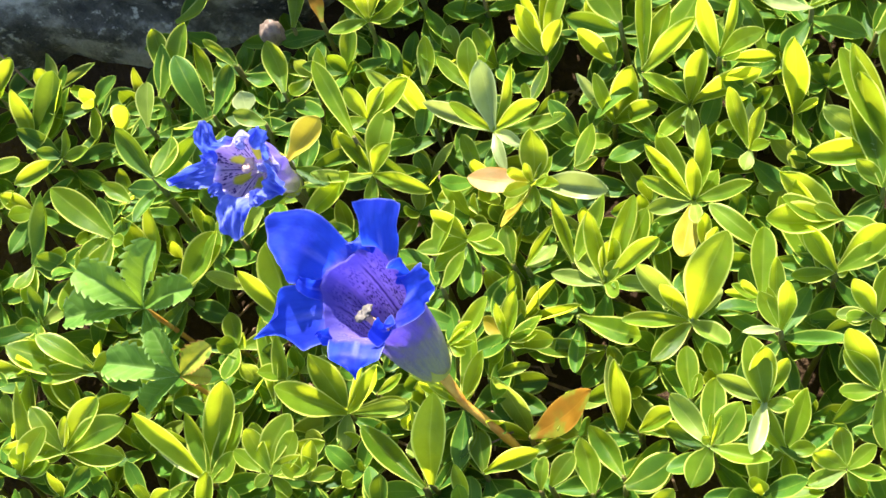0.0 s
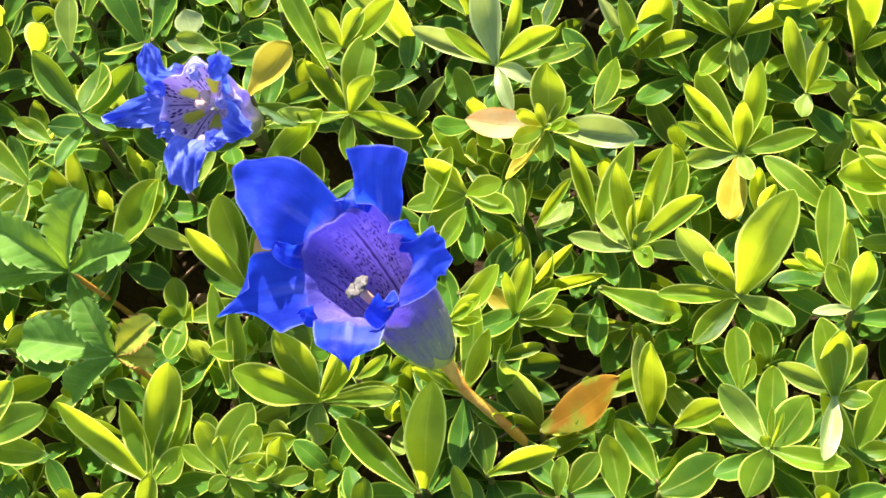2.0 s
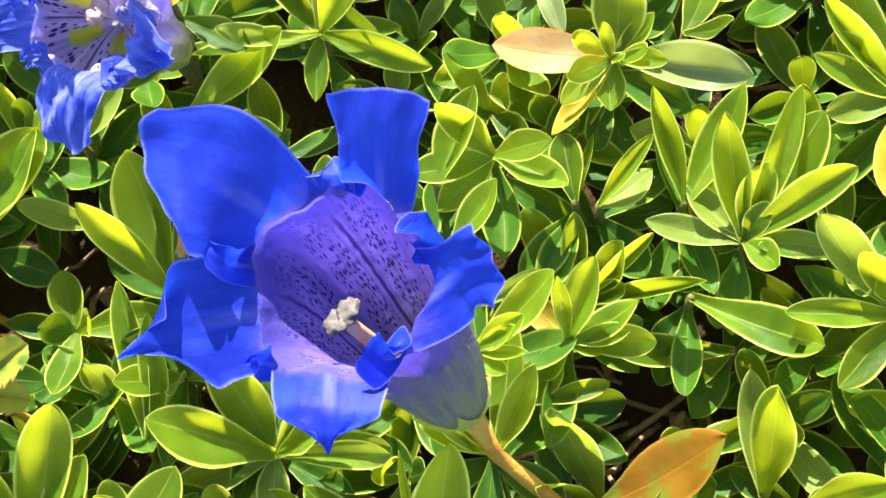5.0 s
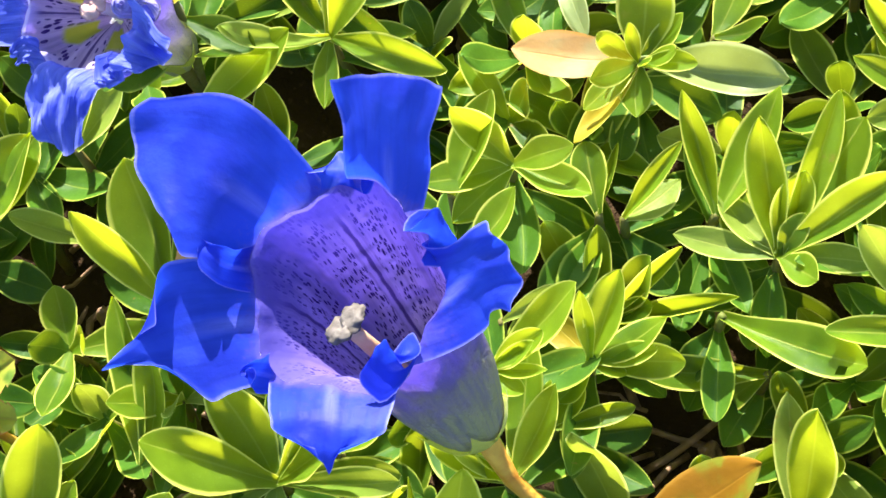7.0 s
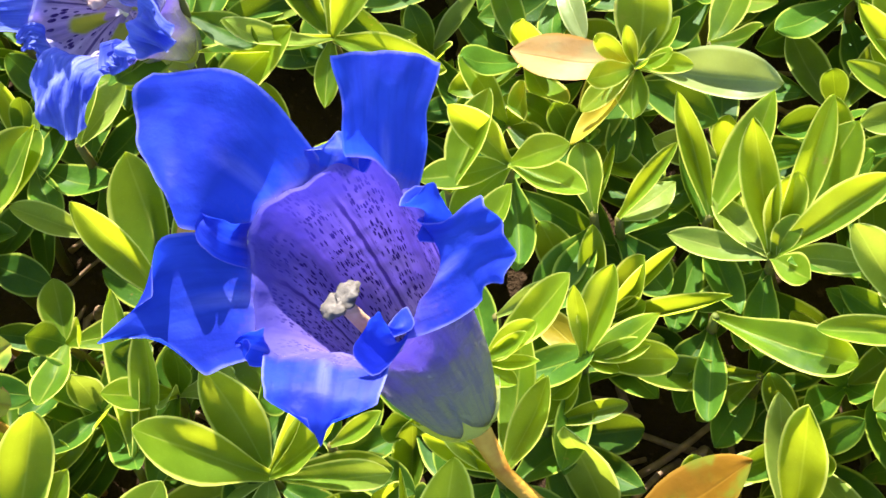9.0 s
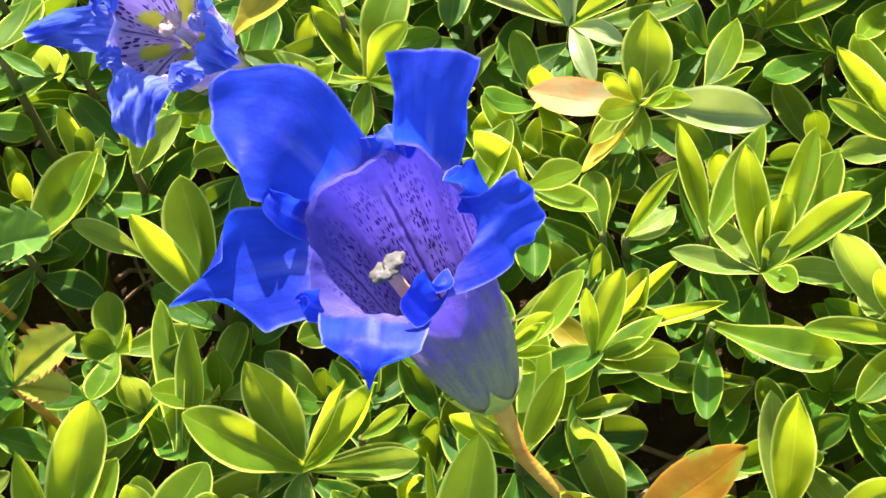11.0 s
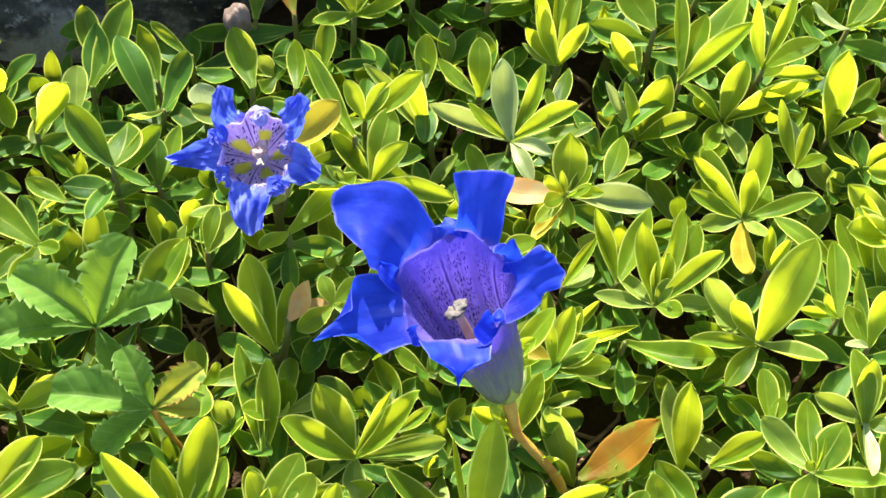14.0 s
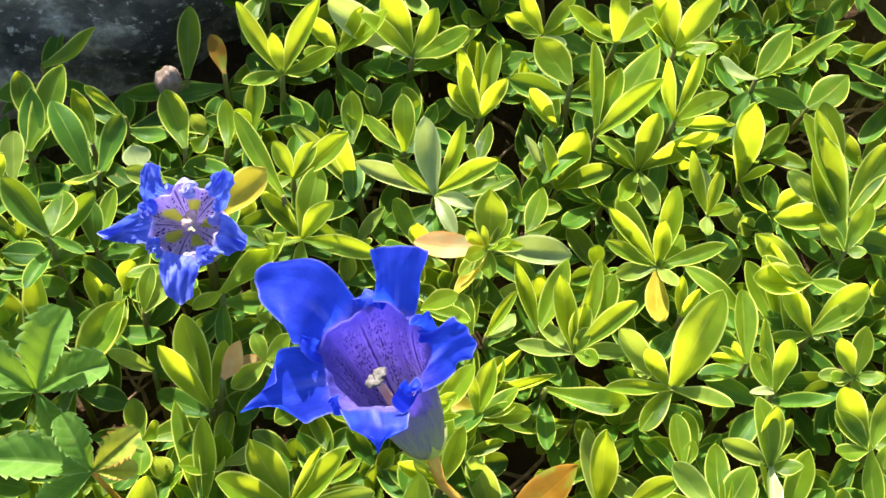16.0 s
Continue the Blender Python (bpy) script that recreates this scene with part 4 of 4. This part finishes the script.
def blossom(base, mouth, aim_in, aim_out, radius, face, petals, pleats, skins, label, old=0.0):
    """A trumpet from its base to the middle of its mouth. face: the axes in which its petals are given: across, up, and out of the mouth.
    petals, pleats: angle of the root on the rim and half its spread (degrees), the middle and the end of the midline from the mouth's middle (mm),
    breadth at the middle and the end (mm), how far the end is pointed and with what power, skew of the end, side curl (mm), lean (degrees)."""
    blue, inside, lip = skins
    flower = new("gentian_blossom")
    flower.location = base
    o = Vector(base)
    m = Vector(mouth) - o
    path = bezier((0, 0, 0), Vector(aim_in), m - Vector(aim_out), m, 16)
    def girth(v):
        return radius * (0.24 + 0.26 * min(1, v / 0.3) ** 0.6 * (1 - 0.15 * min(1, v / 0.3)) + 0.40 * v + 0.15 * v ** 6)
    def on_tube(u, v, off):
        i = min(int(v * 16), 15)
        f = v * 16 - i
        c = path[i].lerp(path[i + 1], f)
        d, a, b = ring_axes(path, min(16, round(v * 16)))
        t = 2 * math.pi * u
        r = girth(v) * (1 + 0.08 * v * math.cos(5 * t - 0.6) + 0.012 * math.cos(20 * t)) + off
        if old:
            r *= 1 + old * 0.10 * math.sin(7 * t + 9 * v)
        return c + (a * math.cos(t) + b * math.sin(t)) * r
    part("tube_outside", sheet_bm(lambda u, v: on_tube(u, v * 0.985, 0.0001), 80, 24, True), OUTSIDE, flower, "dull violet outside of the trumpet, greenish at its base")
    def inner(u, v):
        """The throat's wall; that of a withered blossom closes like a funnel over its ovary."""
        if not old:
            return on_tube(u, v, -0.0002)
        w = 0.66 + 0.34 * v
        k = min(1, v / 0.75)
        return on_tube(u, w, -0.0002 - girth(w) * 0.80 * (1 - k) ** 1.1 + 0.0006 * math.cos(10 * math.pi * u) * v * (1 - v))
    part("throat", sheet_bm(inner, 80, 30, True), inside, flower, "lilac throat with dark dashes in lines")
    def lobe(angle, half, mid, end, broad_mid, broad_end, point_in, power, skew, curl, lean, ruffle, seed):
        root = on_tube(angle / 360 % 1.0, 1.0, -0.0002)
        far = m + face @ (Vector(end) / 1000)
        bend = 2 * (m + face @ (Vector(mid) / 1000)) - 0.5 * (root + far)
        rim = 2 * girth(1.0) * math.sin(radians(half))
        def midline(v):
            return root * (1 - v) ** 2 + bend * (2 * v * (1 - v)) + far * v * v
        def point(u, v):
            s = 2 * u - 1
            edge = on_tube((angle + s * half) / 360 % 1.0, 1.0, -0.0002)
            q = v * (1 - point_in * abs(s) ** power * v + skew * s * v)
            along = ((bend - root) * (1 - v) + (far - bend) * v).normalized()
            out = Matrix.Rotation(radians(lean) * v, 3, along) @ (face.col[2] - along * along.dot(face.col[2])).normalized()
            side = out.cross(along)
            k = min(1.0, v / 0.55)
            w = rim + (broad_mid / 1000 - rim) * k * k * (3 - 2 * k)
            k = max(0.0, (v - 0.55) / 0.45)
            w += (broad_end - broad_mid) / 1000 * k * k * (3 - 2 * k)
            wave = ruffle * noise.noise((s * 2.3 + seed, v * 3.1, seed)) + old * (0.0016 * noise.noise((s * 4.0 + seed, v * 4, seed)) + 0.0006 * noise.noise((s * 9.0 + seed, v * 11, seed)))
            p = midline(q) + side * (s * w / 2) + out * (curl / 1000 * (s * s - 0.4) + wave) * v + along * ((0.0006 + 0.0006 * old) * noise.noise((s * 2.5 + seed, v * 2, 3)) * v)
            k = min(1.0, v / 0.35)
            return edge.lerp(p, k * k * (3 - 2 * k))
        return sheet_bm(point, 30, 24)
    for i, form in enumerate(petals):
        part("petal", lobe(*form, 0.0013 + 0.003 * old, i * 3.7), blue[i % len(blue)], flower)
    for i, form in enumerate(pleats):
        part("pleat", lobe(*form, 0.0004, 40 + i), lip[i % len(lip)], flower)
    return tagged(flower, label, "flower"), path, o


STALK_LEAVES = [(61, 28, 18.6, 6.3, 'g'), (162, 34, 16.6, 5.2, 'g'), (82, 12, 26.0, 7.0, 'g'), (129, 49, 16.1, 4.6, 'g')]
DEEP = (-0.0092, -0.0328, 0.0590)
MOUTH = (-0.0250, -0.0211, 0.0975)
FACE = Matrix(((0.9957, 0.0316, 0.0876), (0.0001, 0.9403, -0.3403), (-0.0931, 0.3388, 0.9362)))
big, big_path, big_o = blossom(
    DEEP, MOUTH, (-0.004, 0.003, 0.014), (-0.0042, -0.0041, 0.0170), 0.0147, FACE,
    [(136, 37, (-18.5, 15.5, 2.6), (-30.5, 19.2, -3.0), 22.8, 15.9, 0.22, 3.0, -0.12, 2.0, 0),
     (62, 25, (6.1, 20.1, 5.3), (6.5, 28.7, 8.5), 11.7, 15.4, 0.06, 2.0, -0.02, 1.5, -15),
     (-12, 37, (17.7, 1.7, 7.4), (22.2, 3.7, 14.8), 10.4, 12.5, 0.1, 2.0, -0.12, 1.5, -10),
     (-98, 38, (-1.6, -19.5, 7.4), (-1.8, -25.9, 5.3), 15.4, 3.3, 0.45, 1.2, 0.0, 2.5, 0),
     (-163, 36, (-23.3, -6.6, -3.0), (-35.8, -12.3, -6.5), 20.7, 5.8, 0.4, 1.2, 0.05, 3.0, -8)],
    [(97, 17, (-0.7, 16.2, -2.1), (-1.0, 19.6, -4.2), 10.0, 5.0, 0.4, 1.5, 0, 1, 0),
     (28, 18, (12.1, 7.3, 6.4), (12.6, 10.7, 9.5), 7.5, 5.0, 0.3, 1.6, 0, 1, 0),
     (-50, 26, (6.4, -9.9, 6.2), (5.8, -6.6, 8.4), 9.5, 4.0, 0.4, 1.5, 0, 0.5, 0),
     (-130, 16, (-12.6, -11.4, 3.0), (-13.4, -11.4, 4.4), 4.0, 1.5, 0.4, 1.5, 0, 1, 0),
     (166, 13, (-17.9, 4.2, 1.1), (-21.6, 10.0, -1.1), 5.0, 1.0, 0.3, 1.2, 0, 1, 0)],
    ((BLUE,), THROAT, (BLUE,)), "deep blue open gentian blossom with a speckled lilac throat")
FACE_OLD = Matrix(((0.9959, 0.0358, -0.0831), (-0.0731, 0.8592, -0.5064), (0.0533, 0.5104, 0.8583)))
old, old_path, old_o = blossom(
    (-0.068, 0.044, 0.044), (-0.0728, 0.0346, 0.0815), (0, 0.002, 0.014), (0.0004, -0.0065, 0.0125), 0.0112, FACE_OLD,
    [(128, 24, (-8.3, 9.0, 9), (-8.5, 16.6, 12), 6.9, 6.4, 0.15, 2, -0.06, 3.0, 25),
     (38, 24, (9.5, 7.4, 10), (12.9, 14.2, 15), 7.9, 6.5, 0.18, 2, -0.05, -3.0, -25),
     (-28, 30, (10.5, -4.5, 7), (16.6, -8.8, 8), 12.0, 8.0, 0.14, 1.8, 0.05, 2.5, 10),
     (-92, 28, (-1.8, -13.1, 7), (-2.2, -23.6, 8), 11.0, 8.6, 0.16, 1.8, 0.06, 2.0, 0),
     (-176, 26, (-15.4, -2.0, 8), (-22.4, -4.2, 12), 8.2, 5.5, 0.25, 2, -0.1, 2.5, -15)],
    [(84, 18, (1.6, 8.9, 5), (2.5, 10.6, 6), 5.5, 2.5, 0.4, 1.5, 0, 1, 0),
     (4, 15, (8.0, 0.5, 3), (8.4, 1.2, 4), 4.0, 2.0, 0.3, 1.5, 0, 1, 0),
     (-58, 14, (5.0, -9.8, 4), (7.1, -11.0, 6), 6.3, 3.8, 0.3, 1.5, 0, 1, 0),
     (-134, 14, (-9.0, -7.3, 4), (-10.6, -8.5, 5), 6.3, 3.8, 0.3, 1.5, 0, 1, 0),
     (158, 14, (-10.6, 4.2, 5), (-12.4, 4.8, 7), 6.3, 3.8, 0.3, 1.5, 0, 1, 0)],
    ((BLUE_OLD,), THROAT_OLD, (MAUVE, MAUVE, BLUE_OLD, BLUE_OLD, BLUE_OLD)), "faded blue gentian blossom, shrivelled and curled at its edges", 1.0)


def stalk(flower, o, points, radii, material, label):
    part("stalk", tube_bm([Vector(p) - o for p in points], radii, 10), material, flower, label)


stalk(big, big_o, bezier((0.0135, -0.0512, 0.004), (0.0125, -0.050, 0.030), (0.0060, -0.0470, 0.036), (-0.0045, -0.0385, 0.0445), 10) + [Vector(DEEP) + Vector((0.0004, -0.0003, 0.001))],
      [0.0014, 0.0014, 0.0015, 0.0014, 0.0014, 0.0016, 0.0014, 0.0014, 0.0015, 0.0014, 0.0015, 0.0022], STEM_RED, "red-brown stalk")
stalk(old, old_o, bezier((-0.066, 0.044, 0.006), (-0.066, 0.045, 0.02), (-0.067, 0.045, 0.03), (-0.068, 0.044, 0.045), 8), [0.0015] * 9, STEM, "green stalk")


def calyx(flower, path, radius, length):
    """A green cup with five teeth round the foot of the trumpet."""
    def point(u, v):
        i = min(int(v * length * 16), 15)
        d, a, b = ring_axes(path, i)
        tooth = 1 - 0.72 * v * abs(math.sin(5 * math.pi * u)) ** 0.6
        at = v * length * tooth
        k = min(int(at * 16), 15)
        c = path[k].lerp(path[k + 1], at * 16 - k)
        t = 2 * math.pi * u
        r = radius * (0.26 + 0.26 * min(1, at / 0.3) ** 0.6 * (1 - 0.15 * min(1, at / 0.3)) + 0.40 * at) + 0.0003 + 0.0010 * v
        return c + (a * math.cos(t) + b * math.sin(t)) * r
    part("calyx", sheet_bm(point, 60, 10, True), CALYX, flower, "yellowish green calyx with pointed teeth")


CALYX = leaf_material("calyx_green", (0.34, 0.38, 0.08), (0.48, 0.50, 0.14), (0.56, 0.56, 0.20), (0.72, 0.74, 0.10), 0.55)
calyx(big, big_path, 0.0136, 0.20)
calyx(old, old_path, 0.0098, 0.45)


def pistil(flower, o, foot, tip, material, skin, size):
    """Style with a two-lobed frilled stigma at its end."""
    foot, tip = Vector(foot) - o, Vector(tip) - o
    d = (tip - foot).normalized()
    side = d.orthogonal().normalized()
    pts = [foot.lerp(tip, k / 5) for k in range(6)]
    style = part("style", tube_bm(pts, [size * 0.75, size * 0.7, size * 0.6, size * 0.55, size * 0.5, size * 0.5], 10), material, flower, "pale style")
    for sgn in (1, -1):
        def point(u, v, sgn=sgn):
            a, b = 2 * math.pi * u, math.pi * v
            n = Vector((math.cos(a) * math.sin(b), math.sin(a) * math.sin(b), math.cos(b)))
            r = size * (0.85 + 0.5 * noise.fractal(n * 1.6 + Vector((sgn * 3, 1, 0)), 0.9, 2.0, 2))
            q = n * r
            return tip + side * sgn * size * 0.6 + q - d * (q.dot(d) * 0.62)
        part("stigma", sheet_bm(point, 20, 14, True), skin, style, "frilled stigma")


pistil(big, big_o, (-0.0165, -0.030, 0.074), (-0.0252, -0.0255, 0.0945), STYLE, STIGMA, 0.0023)
pistil(old, old_o, (-0.0700, 0.0420, 0.066), (-0.0722, 0.0366, 0.0795), WHITE_PART, ROSE, 0.0020)

# leaves on the flowering stalk, close under the blossom
for az, el, mm, wide, skin in STALK_LEAVES:
    place_leaf(big, Vector((-0.0045, -0.0385, 0.0445)) - big_o, az, el, mm / 1000, wide / 1000, skin)


# ---- herb among the cushion ----
def leaflet_mesh(name, seed, material):
    """A toothed leaflet of length 1 along +y and width 1."""
    def point(u, v):
        s = 2 * u - 1
        if v < 0.66:
            w = 0.05 + 0.45 * math.sin(math.pi / 2 * v / 0.66) ** 1.35
        else:
            w = 0.5 * max(0.0, 1 - ((v - 0.66) / 0.40) ** 2.2) ** 0.5
        q = v * 8.0 - 0.25
        saw = q - math.floor(q)
        notch = min(1, max(0, v - 0.12) * 5) * (1 - (1 - saw) ** 0.7) * abs(s) ** 4
        x = s * w * (1 - 0.25 * notch)
        vein = math.cos(2 * math.pi * (v * 6.0 - 1.3 * abs(s))) * min(1, v * 3)
        return (x, v + 0.10 * abs(s) ** 2 * w * (1 - v), 0.40 * abs(x) + 0.10 * math.sin(math.pi * v) + 0.004 * vein * min(1, 3 * abs(s)) + 0.03 * noise.noise((v * 3, s * 2, seed * 5.1)))
    return mesh_of(name, sheet_bm(point, 14, 80), material)


LEAFLETS = [leaflet_mesh("leaflet", k, HERB_OLD if k == 4 else HERB) for k in range(5)]


def herb(x, y, z, leaflets, tired=False):
    """A five-part leaf: leaflets from one point on a thin stalk."""
    ob = new("cinquefoil_leaf")
    ob.location = (x, y, soil(x, y))
    top = Vector((0, 0, z - ob.location.z))
    part("leaf_stalk", tube_bm(bezier((0.012, -0.006, -0.001), (0.010, -0.004, top.z * 0.5), top - Vector((0, 0, 0.01)), top, 8), [0.0009] * 9, 7), STEM_RED, ob, "thin reddish stalk")
    for i, (az, el, mm) in enumerate(leaflets):
        k = place_leaf(ob, top, az, el, mm / 1100, mm / 1100 * 0.56, "g", rnd.uniform(-12, 12))
        k.name, k.data = "leaflet", LEAFLETS[4 if tired and i in (2, 3) else i % 4]
    tagged(ob, "toothed cinquefoil leaf with yellowing brown-edged leaflets" if tired else "dull green toothed five-part cinquefoil leaf among the gentians", "plant", group="cinquefoil leaves")


herb(-0.1199, 0.0010, 0.0462, [(52, 49, 32.4), (153, 28, 30.1), (-173, 5, 31.8), (6, 24, 26.6), (-64, -22, 19.9)])
herb(-0.1042, -0.0246, 0.0447, [(170, 5, 30.6), (119, 34, 20.8), (25, 31, 20.2), (-11, 11, 14.7), (-149, -24, 21.4)], True)


# ---- dry stems and litter on the earth ----
def twig(x, y, length, turn, thick, lift):
    p = Vector((x, y, soil(x, y) + 0.001))
    d = Vector((math.cos(turn), math.sin(turn), lift))
    pts = [p + d * (length * k / 6) + Vector((noise.noise((x * 90, k * 0.6, 1)), noise.noise((y * 90, k * 0.6, 2)), abs(noise.noise((x * 50, k * 0.5, 3))))) * 0.004 for k in range(7)]
    ob = new("twig", mesh_of("twig", tube_bm([q - p for q in pts], [thick * (1 - 0.09 * k) for k in range(7)], 6), TWIG))
    ob.location = p
    tagged(ob, "thin dry brown stem lying on the earth", "twig", group="dry stems")


for i in range(90):
    a, b, r = GAPS[i % len(GAPS)] if i % 3 else (rnd.uniform(-0.15, 0.16), rnd.uniform(-0.06, 0.12), 0.02)
    twig(a + rnd.uniform(-r, r), b + rnd.uniform(-r, r), rnd.uniform(0.012, 0.035), rnd.uniform(0, 6.28), rnd.uniform(0.0005, 0.0011), rnd.uniform(0.0, 0.9))


def lump(name, x, y, z, size, stretch, material, label, category):
    """A small withered, crumpled thing."""
    def point(u, v):
        a, b = 2 * math.pi * u, math.pi * v
        n = Vector((math.cos(a) * math.sin(b), math.sin(a) * math.sin(b), math.cos(b)))
        r = size * (0.85 + 0.32 * noise.fractal(n * 1.5 + Vector((x * 70, y * 70, 0)), 1.0, 2.0, 2))
        return Vector((n.x * r, n.y * r, n.z * r * stretch))
    ob = new(name, mesh_of(name, sheet_bm(point, 22, 16, True), material))
    ob.location = (x, y, z)
    tagged(ob, label, category)


lump("withered_blossom", -0.0772, 0.1055, 0.054, 0.0050, 1.5, PINK, "withered pinkish brown flower head among the leaves", "flower")
for x, y in ((0.0850, 0.0700), (0.0290, -0.0330), (-0.0930, 0.0060), (0.0330, -0.0270), (0.1400, 0.0640)):
    lump("dead_bud", x, y, soil(x, y) + 0.006, 0.0026, 1.5, TWIG, "small dry brown bud lying under the leaves", "bud")


def bare_stem(a, b, thick):
    """A bare grey stem standing out of the cushion from a to b."""
    a, b = Vector(a), Vector(b)
    foot = Vector((b.x, b.y, soil(b.x, b.y)))
    pts = bezier(foot, foot.lerp(b, 0.9), b.lerp(a, 0.2), a, 8)
    ob = new("twig", mesh_of("twig", tube_bm([q - foot for q in pts], [thick * (1 - 0.06 * k) for k in range(9)], 7), TWIG))
    ob.location = foot
    tagged(ob, "thin bare grey stem leaning out of the green cushion", "twig", group="dry stems")


bare_stem((-0.1893, 0.1085, 0.0565), (-0.1805, 0.1008, 0.0420), 0.0008)
